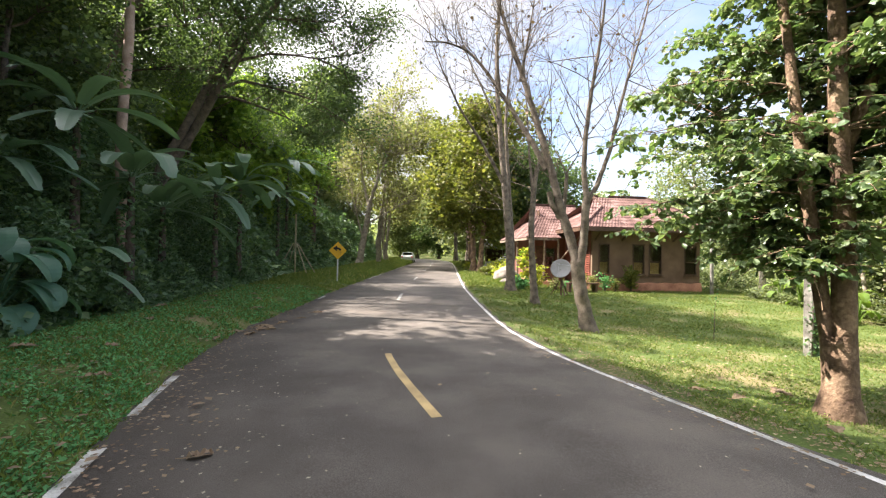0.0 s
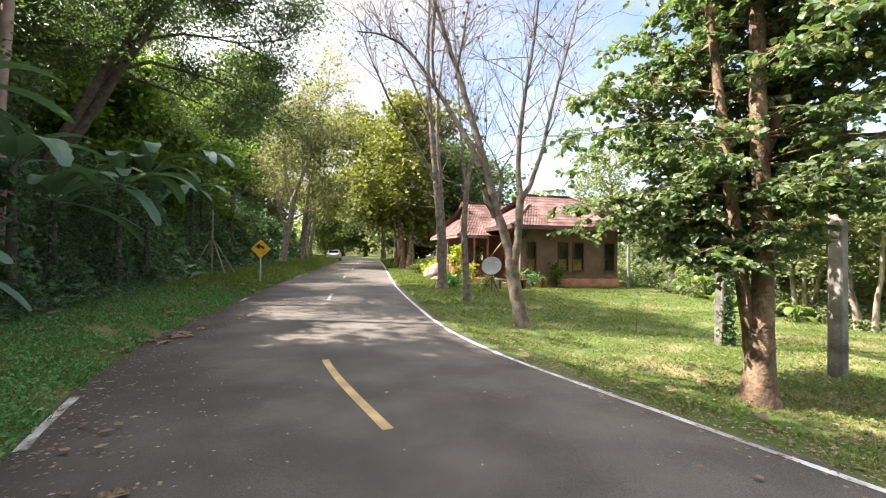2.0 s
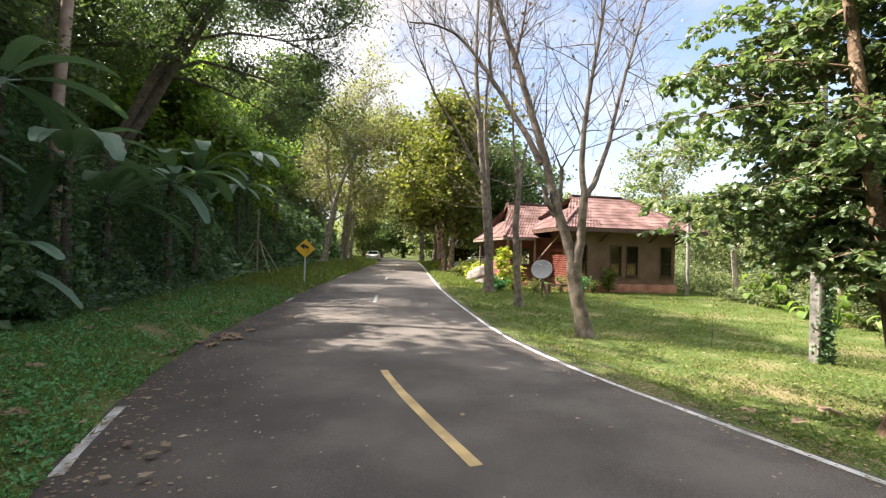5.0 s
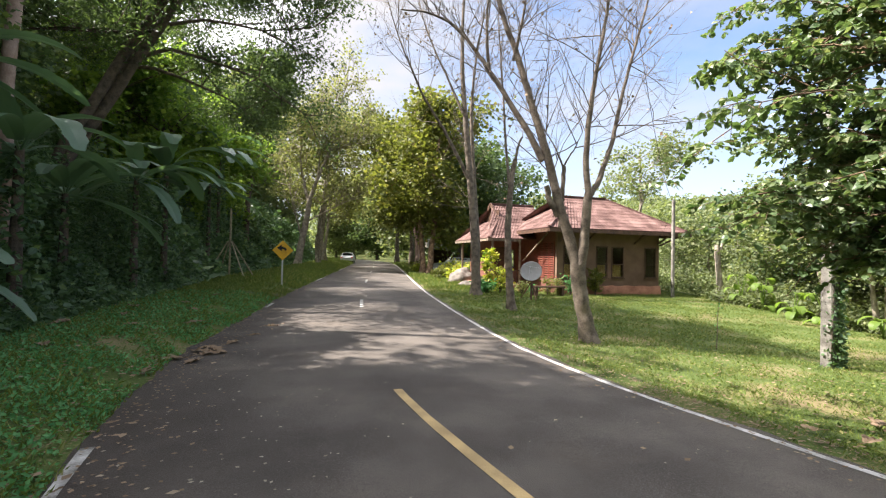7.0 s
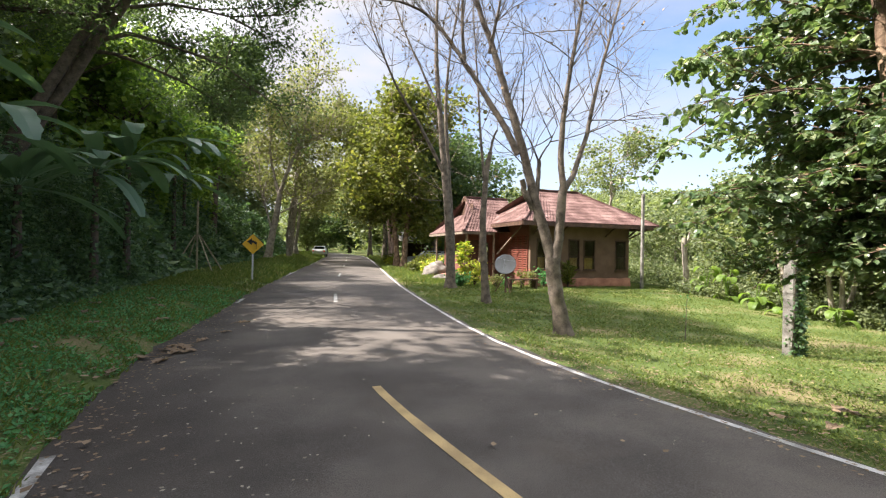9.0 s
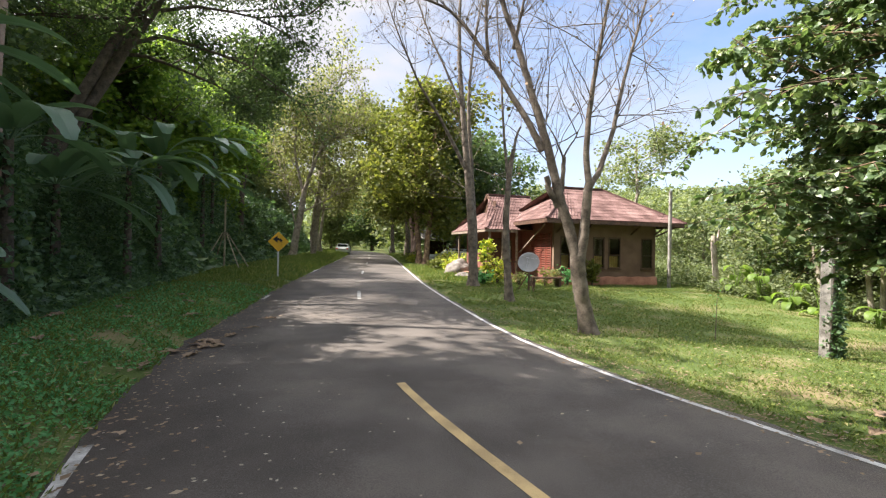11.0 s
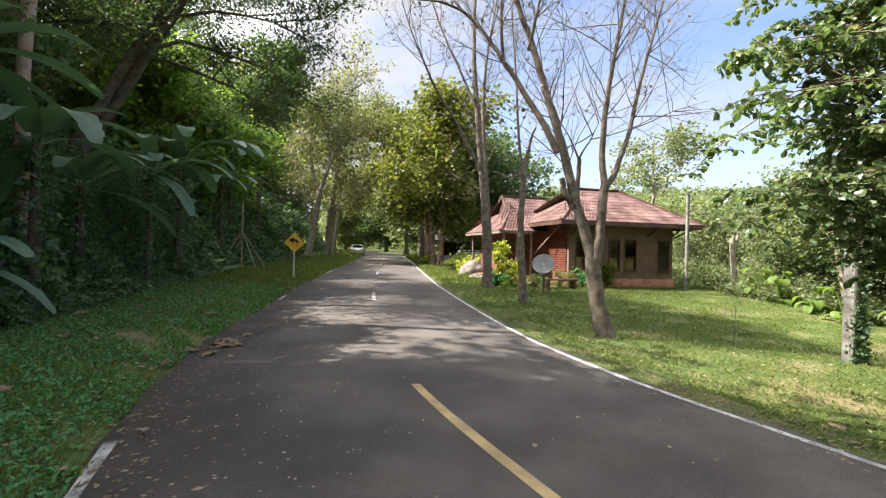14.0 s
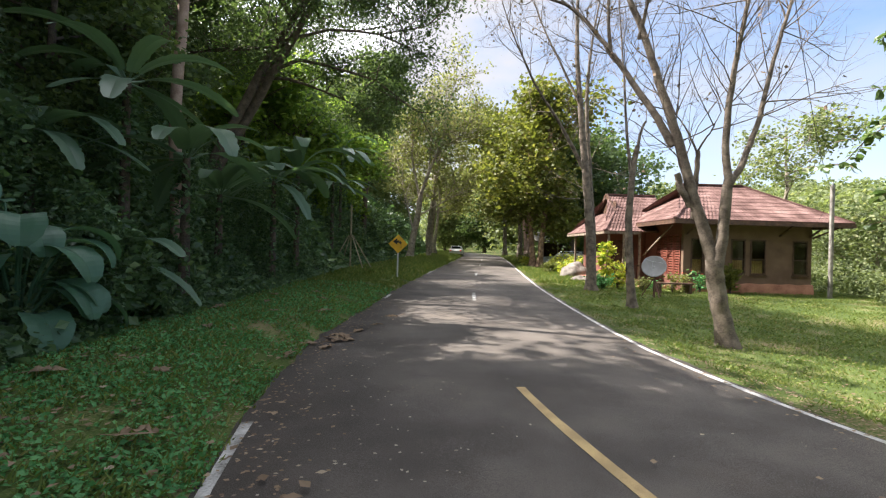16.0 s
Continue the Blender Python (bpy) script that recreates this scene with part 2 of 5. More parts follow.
DRY_LEAF = leaf_mat("dry_fallen_leaves", (0.13, 0.085, 0.05), (0.28, 0.20, 0.13), 0.8, 0.1, (0.38, 0.31, 0.23))
PALE_BITS = leaf_mat("bleached_leaf_bits", (0.16, 0.13, 0.10), (0.42, 0.37, 0.31), 0.85, 0.1)
# sunlight on the bank trees is put into this brighter green
SUN_TINTED_LEAF = leaf_mat("bright_sun_tinted_leaves", (0.09, 0.16, 0.03), (0.19, 0.27, 0.055), 0.5, 0.5, (0.27, 0.34, 0.07))
CROTON = leaf_mat("croton_leaves", (0.16, 0.26, 0.03), (0.45, 0.42, 0.05), 0.45, 0.35, (0.62, 0.50, 0.10))
FLOWER = leaf_mat("red_flowers", (0.55, 0.04, 0.03), (0.75, 0.10, 0.06), 0.5, 0.2)


# ---- mesh helpers ----
def fast_mesh(name, verts, faces, material, smooth=False):
    """A mesh from arrays: verts n x 3; faces a list of m x k index arrays."""
    me = bpy.data.meshes.new(name)
    verts = np.asarray(verts, dtype=np.float32)
    groups = [np.asarray(f, dtype=np.int32) for f in (faces if isinstance(faces, list) else [faces]) if len(f)]
    loops = np.concatenate([g.ravel() for g in groups])
    sizes = np.concatenate([np.full(len(g), g.shape[1], dtype=np.int32) for g in groups])
    starts = np.concatenate([[0], np.cumsum(sizes)[:-1]]).astype(np.int32)
    me.vertices.add(len(verts))
    me.vertices.foreach_set("co", verts.ravel())
    me.loops.add(len(loops))
    me.loops.foreach_set("vertex_index", loops)
    me.polygons.add(len(sizes))
    me.polygons.foreach_set("loop_start", starts)
    me.polygons.foreach_set("use_smooth", np.full(len(sizes), smooth))
    me.materials.append(material)
    me.update(calc_edges=True)
    return me


def made(name, verts, faces, material, parent=None, label="", smooth=False):
    ob = new(name, fast_mesh(name, verts, faces, material, smooth))
    ob.parent = parent
    if label:
        ob["label"] = label
    return ob


def part(name, bm, material, parent=None, label="", smooth=False):
    me = bpy.data.meshes.new(name)
    for f in bm.faces:
        f.smooth = smooth
    bm.to_mesh(me)
    bm.free()
    me.materials.append(material)
    ob = new(name, me)
    ob.parent = parent
    if label:
        ob["label"] = label
    return ob


def thing(name, at, label, category, group="", rz=0.0):
    ob = new(name)
    ob.matrix_world = pose(*at, 0, 0, rz)
    return tagged(ob, label, category, group)


def box(lo, hi, bevel=0.0):
    bm = bmesh.new()
    bmesh.ops.create_cube(bm, size=1.0)
    for v in bm.verts:
        v.co = Vector([lo[i] + (hi[i] - lo[i]) * (v.co[i] + 0.5) for i in range(3)])
    if bevel:
        bmesh.ops.bevel(bm, geom=bm.edges[:], offset=bevel, segments=2, affect="EDGES")
    return bm


def joined(*bms):
    out = bmesh.new()
    for b in bms:
        me = bpy.data.meshes.new("tmp")
        b.to_mesh(me)
        b.free()
        out.from_mesh(me)
        bpy.data.meshes.remove(me)
    return out


def beam(a, b, w, h=None, bevel=0.006):
    """A bar from a to b."""
    a, b = Vector(a), Vector(b)
    n = (b - a).length
    bm = box((-w / 2, -(h or w) / 2, 0), (w / 2, (h or w) / 2, n), bevel)
    bm.transform(Matrix.Translation(a) @ (b - a).to_track_quat("Z", "Y").to_matrix().to_4x4())
    return bm


class Soup:
    """Collects tubes and leaves as arrays."""

    def __init__(self):
        self.v, self.q, self.t, self.n = [], [], [], 0

    def add(self, verts, quads=None, tris=None):
        if quads is not None and len(quads):
            self.q.append(np.asarray(quads) + self.n)
        if tris is not None and len(tris):
            self.t.append(np.asarray(tris) + self.n)
        self.v.append(np.asarray(verts, dtype=np.float32))
        self.n += len(verts)

    def tube(self, pts, radii, sides=7, rng=None, rough=0.0):
        pts = np.asarray(pts, float)
        radii = np.asarray(radii, float)
        d = np.gradient(pts, axis=0)
        d /= np.linalg.norm(d, axis=1)[:, None] + 1e-9
        ref = np.where(np.abs(d[:, 2:3]) > 0.9, np.array([[1.0, 0, 0]]), np.array([[0, 0, 1.0]]))
        if np.abs(d[:, 2]).max() > 0.9:
            ref = np.tile(np.array([[1.0, 0.13, 0.0]]), (len(pts), 1))
        u = np.cross(d, ref)
        u /= np.linalg.norm(u, axis=1)[:, None] + 1e-9
        w = np.cross(d, u)
        a = np.arange(sides) * 2 * np.pi / sides
        r = radii[:, None] * np.ones(sides)
        if rng is not None and rough:
            r = r * (1 + rough * rng.standard_normal(r.shape))
        v = pts[:, None] + r[..., None] * (np.cos(a)[None, :, None] * u[:, None] + np.sin(a)[None, :, None] * w[:, None])
        i = np.arange(len(pts) - 1)[:, None] * sides
        j = np.arange(sides)[None]
        k = (j + 1) % sides
        self.add(v.reshape(-1, 3), np.stack([i + j, i + k, i + sides + k, i + sides + j], -1).reshape(-1, 4))

    def leaves(self, at, size, rng, flat=0.5, droop=0.2, aspect=0.45, wide=False, heads=None):
        """Folded pointed leaves at the points; flat: how level they lie; droop: how far the tips hang."""
        at = np.asarray(at, float)
        n = len(at)
        if not n:
            return
        size = size * rng.uniform(0.6, 1.35, n)[:, None]
        ang = rng.uniform(0, 2 * np.pi, n) if heads is None else heads + rng.normal(0, 0.5, n)
        tip = np.stack([np.cos(ang), np.sin(ang), rng.normal(-droop, 0.45, n)], 1)
        tip /= np.linalg.norm(tip, axis=1)[:, None]
        up = rng.standard_normal((n, 3)) * (1 - flat) + np.array([0, 0, 1.0]) * flat
        side = np.cross(tip, up)
        side /= np.linalg.norm(side, axis=1)[:, None] + 1e-9
        nor = np.cross(side, tip)
        b = at
        e = at + tip * size
        if not wide:
            m = at + tip * size * 0.45
            l = m + side * size * aspect + nor * size * 0.10
            r = m - side * size * aspect + nor * size * 0.10
            v = np.stack([b, l, e, r], 1).reshape(-1, 3)
            k = np.arange(n)[:, None] * 4
            self.add(v, None, np.concatenate([k + [0, 3, 2], k + [0, 2, 1]], 1).reshape(-1, 3))
        else:
            m1, m2 = at + tip * size * 0.28, at + tip * size * 0.68 + nor * size * 0.03
            e = e - nor * size * 0.10
            lift = nor * size * 0.07
            v = np.stack([b, m1 + side * size * aspect * 0.8 + lift, m2 + side * size * aspect + lift, e, m2 - side * size * aspect + lift, m1 - side * size * aspect * 0.8 + lift, m1, m2], 1).reshape(-1, 3)
            k = np.arange(n)[:, None] * 8
            self.add(v, np.concatenate([k + [6, 7, 2, 1], k + [6, 5, 4, 7]], 1).reshape(-1, 4), np.concatenate([k + [0, 6, 1], k + [0, 5, 6], k + [7, 3, 2], k + [7, 4, 3]], 1).reshape(-1, 3))

    def blade(self, base, heading, length, width, rise, sag, rng, rows=12, fold=0.25, ragged=0.0, profile=0.6):
        """One big leaf: an arching midrib with a folded blade on both sides."""
        s = np.linspace(0, 1, rows + 1)
        h = np.array([math.cos(heading), math.sin(heading), 0.0])
        sd = np.array([-h[1], h[0], 0.0])
        el = rise - (rise + sag) * s
        step = length / rows
        mid = np.asarray(base, float) + np.concatenate([[[0, 0, 0]], np.cumsum((np.cos(el)[:-1, None] * h + np.sin(el)[:-1, None] * np.array([0, 0, 1.0])) * step, 0)])
        nor = -np.sin(el)[:, None] * h + np.cos(el)[:, None] * np.array([0, 0, 1.0])
        w = width / 2 * np.sin(np.pi * np.clip(s * 0.93 + 0.05, 0, 1)) ** profile
        for sign in (1, -1):
            wj = w * (1 - ragged * rng.random(len(s)))
            edge = mid + sign * sd * wj[:, None] * math.cos(fold) + nor * wj[:, None] * math.sin(fold)
            half = mid + sign * sd * wj[:, None] * 0.5 * math.cos(fold) + nor * wj[:, None] * 0.62 * math.sin(fold)
            v = np.stack([mid, half, edge], 1).reshape(-1, 3)
            i = np.arange(rows)[:, None] * 3
            q = np.concatenate([i + [0, 1, 4, 3], i + [1, 2, 5, 4]], 1).reshape(-1, 4)
            self.add(v, q if sign > 0 else q[:, ::-1])

    def put(self, name, material, parent=None, label="", smooth=False):
        faces = ([np.concatenate(self.q)] if self.q else []) + ([np.concatenate(self.t)] if self.t else [])
        return made(name, np.concatenate(self.v), faces, material, parent, label, smooth)


# ---- the lie of the land ----
LINE_Y = np.array([-90, -45, -20, -8, 0, 3.5, 5, 7.2, 10, 12, 18, 22.4, 28.8, 44, 55, 66, 78, 90, 102, 112], float)
LINE_X = np.array([44, 18.5, 6.6, 2.7, 0.9, 0.24, -0.06, -0.45, -0.63, -0.52, 0.0, 0.42, 1.22, 3.25, 4.7, 6.0, 6.9, 6.2, 2.0, -6.0], float)
_fine = np.linspace(-90, 112, 809)
_line = np.interp(_fine, LINE_Y, LINE_X)
for _ in range(12):
    _line[1:-1] = 0.25 * _line[:-2] + 0.5 * _line[1:-1] + 0.25 * _line[2:]
HALF = 2.88


def line_x(y):
    return np.interp(y, _fine, _line)


def ease(v):
    v = np.clip(v, 0, 1)
    return v * v * (3 - 2 * v)


def road_z(y):
    y = np.asarray(y, float)
    s = np.clip(y - 13.0, 0, 85)
    return np.where(s < 4, 0.013 * s * s / 8, 0.013 * (s - 2))


def bank_u(y):
    """How far from the lane's middle the bank begins."""
    return 5.9 + 0.085 * np.clip(y - 10, 0, 28)


def ground_z(x, y):
    x, y = np.asarray(x, float), np.asarray(y, float)
    u = x - line_x(y)
    near = np.clip(np.hypot(x, y - 20) / 60, 0, 1)
    right = (-0.29 * ease((u - HALF) / 1.7) - 0.045 * np.clip(u - 4.6, 0, 7)) * (1 - 0.8 * ease((y - 11) / 9))
    right = right - 9.0 * ease((x - 16.2 - 0.25 * np.clip(y - 20, 0, 60)) / 32) + 34.0 * ease((x - 60) / 170)
    left = 0.20 * ease((-u - HALF) / 1.4) + 0.62 * np.clip(-u - bank_u(y) - 0.7, 0, 26) * ease((-u - bank_u(y) - 0.3) / 3.0)
    under = -0.07 * (1 - ease((np.abs(u) - HALF - 0.02) / 0.3))
    bumps = 0.025 * np.sin(1.7 * x + 0.6 * y) * np.sin(1.3 * y - 0.5 * x) * ease((np.abs(u) - HALF) / 1.5)
    far = 16.0 * ease((y - 130) / 190)
    return road_z(y) + np.where(u > 0, right, left) + under + bumps + far


def spread(lo, hi, fine_lo, fine_hi, step, grow=1.22):
    mid = list(np.arange(fine_lo, fine_hi, step))
    out, s = [], step
    v = mid[-1]
    while v < hi:
        s *= grow
        v += s
        out.append(v)
    pre, s, v = [], step, mid[0]
    while v > lo:
        s *= grow
        v -= s
        pre.append(v)
    return np.array(pre[::-1] + mid + out)


def terrain():
    xs, ys = spread(-900, 900, -12, 20, 0.22), spread(-500, 1500, -6, 40, 0.3)
    gx, gy = np.meshgrid(xs, ys)
    v = np.stack([gx, gy, ground_z(gx, gy)], -1).reshape(-1, 3)
    i = np.arange(len(ys) - 1)[:, None] * len(xs) + np.arange(len(xs) - 1)[None]
    q = np.stack([i, i + 1, i + len(xs) + 1, i + len(xs)], -1).reshape(-1, 4)
    return tagged(made("ground", v, q, SOIL, smooth=True), "mown green lawn and verge with bare brown patches", "ground", kind="structure")


def strip(name, y0, y1, off0, off1, lift, material, step=0.4, cols=2, jag=0.0, seed=0, thick=0.0):
    """A band along the road between two offsets from its middle line."""
    rng = np.random.default_rng(seed)
    ys = np.linspace(y0, y1, max(3, int((y1 - y0) / step)))
    cxs = line_x(ys)
    sl = np.gradient(cxs, ys)
    nx, ny = 1 / np.hypot(1, sl), -sl / np.hypot(1, sl)
    offs = np.linspace(off0, off1, cols)
    o = np.tile(offs, (len(ys), 1))
    if jag:
        o[:, 0] += rng.normal(0, jag, len(ys))
        o[:, -1] += rng.normal(0, jag, len(ys))
    x = cxs[:, None] + nx[:, None] * o
    y = ys[:, None] + ny[:, None] * o
    z = road_z(ys)[:, None] + lift - 0.0035 * o * o * (1 if abs(lift) < 0.02 else 0)
    v = np.stack([x, y, z + 0 * x], -1).reshape(-1, 3)
    i = np.arange(len(ys) - 1)[:, None] * cols + np.arange(cols - 1)[None]
    ob = made(name, v, np.stack([i, i + 1, i + cols + 1, i + cols], -1).reshape(-1, 4), material, smooth=True)
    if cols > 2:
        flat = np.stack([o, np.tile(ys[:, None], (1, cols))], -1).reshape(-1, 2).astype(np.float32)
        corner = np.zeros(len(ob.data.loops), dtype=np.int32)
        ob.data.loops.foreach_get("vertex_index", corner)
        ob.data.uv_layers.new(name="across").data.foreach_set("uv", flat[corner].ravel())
    return ob


terrain()
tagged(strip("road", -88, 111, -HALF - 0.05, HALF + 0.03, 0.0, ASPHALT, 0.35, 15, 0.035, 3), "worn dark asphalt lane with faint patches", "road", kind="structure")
tagged(strip("edge_line", -60, 108, HALF - 0.145, HALF - 0.06, 0.004, WHITE_LINE, 0.5, 2, 0.006, 4), "worn white edge line on the asphalt", "road marking", kind="structure")
for a, b in ((2.4, 3.65), (3.95, 4.95), (5.7, 7.15), (17.0, 18.2), (29.0, 34.0), (40.0, 52.0)):
    tagged(strip("edge_line", a, b, -HALF - 0.01, -HALF + 0.09, 0.004, DIRTY_LINE, 0.25, 2, 0.008, int(a * 10)), "broken white edge line half covered by verge", "road marking", kind="structure")
for a, b in ((-19.5, -16.5), (-7.2, -4.2), (4.87, 7.88), (16.9, 19.3), (28.2, 30.8), (40, 43), (52, 55), (64, 67)):
    tagged(strip("centre_dash", a, b, -0.055, 0.055, 0.005, YELLOW_LINE if a < 10 else DIRTY_LINE, 0.3, 2, 0.003, 7), "worn yellow centre dash on asphalt" if a < 10 else "pale worn centre dash on asphalt", "road marking", "centre dashes", "structure")


# ---- house ----
def roof_face(name, parent, a, b, c, d, eave_len=None):
    """A tiled slope: eave from a to b, top from d to c, with ribs up the slope and lapped courses."""
    a, b, c, d = (np.array(p, float) for p in (a, b, c, d))
    along = (b - a) / np.linalg.norm(b - a)
    nor = np.cross(b - a, (d + c) / 2 - (a + b) / 2)
    nor /= np.linalg.norm(nor)
    n_u, n_v = max(8, int(np.linalg.norm(b - a) / 0.16) * 4), max(4, int(np.linalg.norm((c + d - a - b) / 2) / 0.34)) * 2
    us, vs = np.linspace(0, 1, n_u + 1), np.linspace(0, 1, n_v // 2 + 1)
    rows = []
    for k, t in enumerate(vs[:-1]):
        for t2, lift in ((t, 0.016), (vs[k + 1] - 1e-4, 0.0)):
            p = (a + (d - a) * t2)[None] * (1 - us[:, None]) + (b + (c - b) * t2)[None] * us[:, None]
            wave = 0.015 * np.cos(((p - a) @ along) * 2 * np.pi / 0.16)
            rows.append(p + nor * (wave + lift)[:, None])
    v = np.array(rows)
    low = v - nor * 0.07
    n, w = len(rows), n_u + 1
    allv = np.concatenate([v.reshape(-1, 3), low.reshape(-1, 3)])
    i = np.arange(n - 1)[:, None] * w + np.arange(n_u)[None]
    q = np.stack([i, i + 1, i + w + 1, i + w], -1).reshape(-1, 4)
    q2 = q[:, ::-1] + n * w
    j = np.arange(n_u)
    e = np.stack([j, j + n * w, j + 1 + n * w, j + 1], -1)
    return made(name, allv, [np.concatenate([q, q2, e])], TILE, parent)


def window_unit(parent, x0, x1, z0, z1, y, reflection_sheet=True):
    """A dark timber window in a wall that faces -y at depth y, with a mullion, glass and an ochre sheet for its
    reflection.
    """
    win = part("window", joined(box((x0, y - 0.03, z0), (x0 + 0.06, y + 0.09, z1), 0.006), box((x1 - 0.06, y - 0.03, z0), (x1, y + 0.09, z1), 0.006),
               box((x0 + 0.06, y - 0.03, z1 - 0.06), (x1 - 0.06, y + 0.09, z1), 0.006), box((x0 + 0.06, y - 0.03, z0), (x1 - 0.06, y + 0.09, z0 + 0.06), 0.006),
               box((x0 + 0.06, y - 0.02, z0 + 0.42 * (z1 - z0)), (x1 - 0.06, y + 0.06, z0 + 0.42 * (z1 - z0) + 0.04), 0.004)), WOOD_DARK, parent)
    part("pane", box((x0 + 0.05, y + 0.02, z0 + 0.05), (x1 - 0.05, y + 0.028, z1 - 0.05)), CLEAR, win).visible_shadow = False
    part("window_sill", box((x0 - 0.04, y - 0.08, z0 - 0.05), (x1 + 0.04, y - 0.005, z0 - 0.003), 0.008), WOOD_DARK, win)
    # added ochre sheet behind the lower pane imitates a yellowish reflection
    if reflection_sheet:
        n = 28
        us = np.linspace(x0 + 0.03, x1 - 0.03, n)
        ys = y + 0.2 + 0.025 * np.sin(us * 60)
        v = np.concatenate([np.stack([us, ys, np.full(n, z0)], 1), np.stack([us, ys, np.full(n, z0 + 0.40 * (z1 - z0))], 1)])
        i = np.arange(n - 1)
        made("reflection_sheet", v, np.stack([i, i + 1, i + 1 + n, i + n], -1), PANE_REFLECTION, win, "ochre sheet standing in for a reflection in the lower pane")
    return win


def wall_with_holes(name, x0, x1, z0, z1, y0, y1, holes, material, parent):
    """A wall along x; holes are (x0, x1, z0, z1), in order and not over one another."""
    bits, x = [], x0
    for a, b, c, d in holes:
        bits.append(box((x, y0, z0), (a, y1, z1)))
        bits.append(box((a, y0, z0), (b, y1, c)))
        bits.append(box((a, y0, d), (b, y1, z1)))
        x = b
    bits.append(box((x, y0, z0), (x1, y1, z1)))
    return part(name, joined(*bits), material, parent)


def house():
    h = thing("house", (0, 0, 0), "low brown plastered house with a pink tiled hipped roof and porch", "house")
    YF, XR, XL, TOP = 22.7, 15.6, 9.75, 3.12
    holes = [(10.08, 10.68, 0.82, 2.38), (11.9, 12.57, 0.82, 2.38), (12.78, 13.5, 0.82, 2.38), (14.72, 15.42, 0.82, 2.38)]
    wall_with_holes("wall", XL, XR, -0.3, TOP, YF, YF + 0.18, holes, PLASTER, h)
    part("wall", box((XR - 0.18, YF + 0.18, -1.5), (XR, 26.9, TOP)), PLASTER, h)
    part("wall", box((XL, 26.72, -1.5), (XR - 0.18, 26.9, TOP)), PLASTER, h)
    part("wall", box((XL, 25.1, -0.3), (XL + 0.18, 26.72, TOP)), PLASTER_RED, h)
    part("wall", box((XL, YF + 0.18, -0.3), (XL + 0.18, 25.1, 0.75)), PLASTER_RED, h)
    part("wall", box((XL, YF + 0.18, 2.55), (XL + 0.18, 25.1, TOP)), PLASTER_RED, h)
    part("floor", box((XL + 0.18, YF + 0.18, 0.2), (XR - 0.18, 26.72, 0.32)), WOOD_DARK, h)
    part("ceiling", box((XL - 0.75, YF - 0.75, TOP + 0.01), (XR + 0.95, 27.6, TOP + 0.05)), WOOD_DARK, h)
    for a, b, c, d in holes:
        window_unit(h, a, b, c, d, YF, a < 14)
    # plinth that swells towards the ground
    n = 40
    xs = np.linspace(XL - 0.02, XR + 0.06, n)
    prof = [(0.0, 0.42), (0.05, 0.40), (0.10, 0.1), (0.22, -0.5)]
    v = np.array([[x, YF - o - 0.03 * math.sin(3 * x) * (o > 0.06) - 0.004, z + 0.02 * math.sin(7 * x)] for x in xs for o, z in prof])
    i = np.arange(n - 1)[:, None] * 4 + np.arange(3)[None]
    made("plinth", v, np.stack([i, i + 4, i + 5, i + 1], -1).reshape(-1, 4), PLINTH, h, "red laterite plinth", True)
    # slatted red screens on the porch side
    for y0 in (22.95, 23.5, 24.05, 24.6):
        fr = part("screen", joined(box((XL - 0.03, y0, 0.75), (XL + 0.05, y0 + 0.06, 2.55), 0.005), box((XL - 0.03, y0 + 0.44, 0.75), (XL + 0.05, y0 + 0.5, 2.55), 0.005),
                  box((XL - 0.03, y0 + 0.06, 2.48), (XL + 0.05, y0 + 0.44, 2.55), 0.005), box((XL - 0.03, y0 + 0.06, 0.75), (XL + 0.05, y0 + 0.44, 0.82), 0.005)), WOOD_RED, h)
        first = part("slat", box((-0.012, y0 + 0.06, -0.035), (0.012, y0 + 0.44, 0.035)), WOOD_RED, fr)
        first.location = (XL, 0, 0.9)
        for k in range(1, 14):
            s = new("slat", first.data)
            s.parent, s.location = fr, (XL, 0, 0.9 + 0.115 * k)
    # main roof, hipped, with a small gable at its porch end
    E, Z, R = 21.8, 3.16, 5.04
    ec, ez = (16.75, E, Z), 24.78
    roof_face("roof_slope", h, (8.84, E, Z), ec, (13.77, ez, R), (10.8, ez, R))
    roof_face("roof_slope", h, ec, (16.75, 27.76, Z), (13.77, ez, R), (13.77, ez, R))
    roof_face("roof_slope", h, (16.75, 27.76, Z), (8.84, 27.76, Z), (10.8, ez, R), (13.77, ez, R))
    roof_face("roof_slope", h, (8.84, 27.76, Z), (8.84, E, Z), (10.72, 23.77, 4.4), (10.72, 25.79, 4.4))
    part("gable", joined(beam((10.74, 23.77, 4.38), (10.74, ez, R - 0.02), 0.06, 0.14), beam((10.74, 25.79, 4.38), (10.74, ez, R - 0.02), 0.06, 0.14),
         beam((10.82, 23.9, 4.43), (10.82, 25.7, 4.43), 0.05, 0.14), box((10.84, 24.2, 4.4), (10.88, 25.4, 4.72))), WOOD_DARK, h, "dark timber gable")
    for a, b, w in (((10.72, ez, R + 0.04), (13.8, ez, R + 0.04), 0.2), (ec, (13.77, ez, R + 0.03), 0.17), ((8.84, E, Z + 0.03), (10.74, 23.77, 4.45), 0.17)):
        part("ridge_cap", beam(a, b, w, 0.09, 0.03), TILE, h)
    part("fascia", joined(box((8.84, E - 0.02, Z - 0.2), (16.78, E + 0.03, Z - 0.03)), box((16.72, E + 0.03, Z - 0.2), (16.78, 27.76, Z - 0.03)), box((8.82, E + 0.03, Z - 0.2), (8.87, 27.7, Z - 0.03))), WOOD_DARK, h)
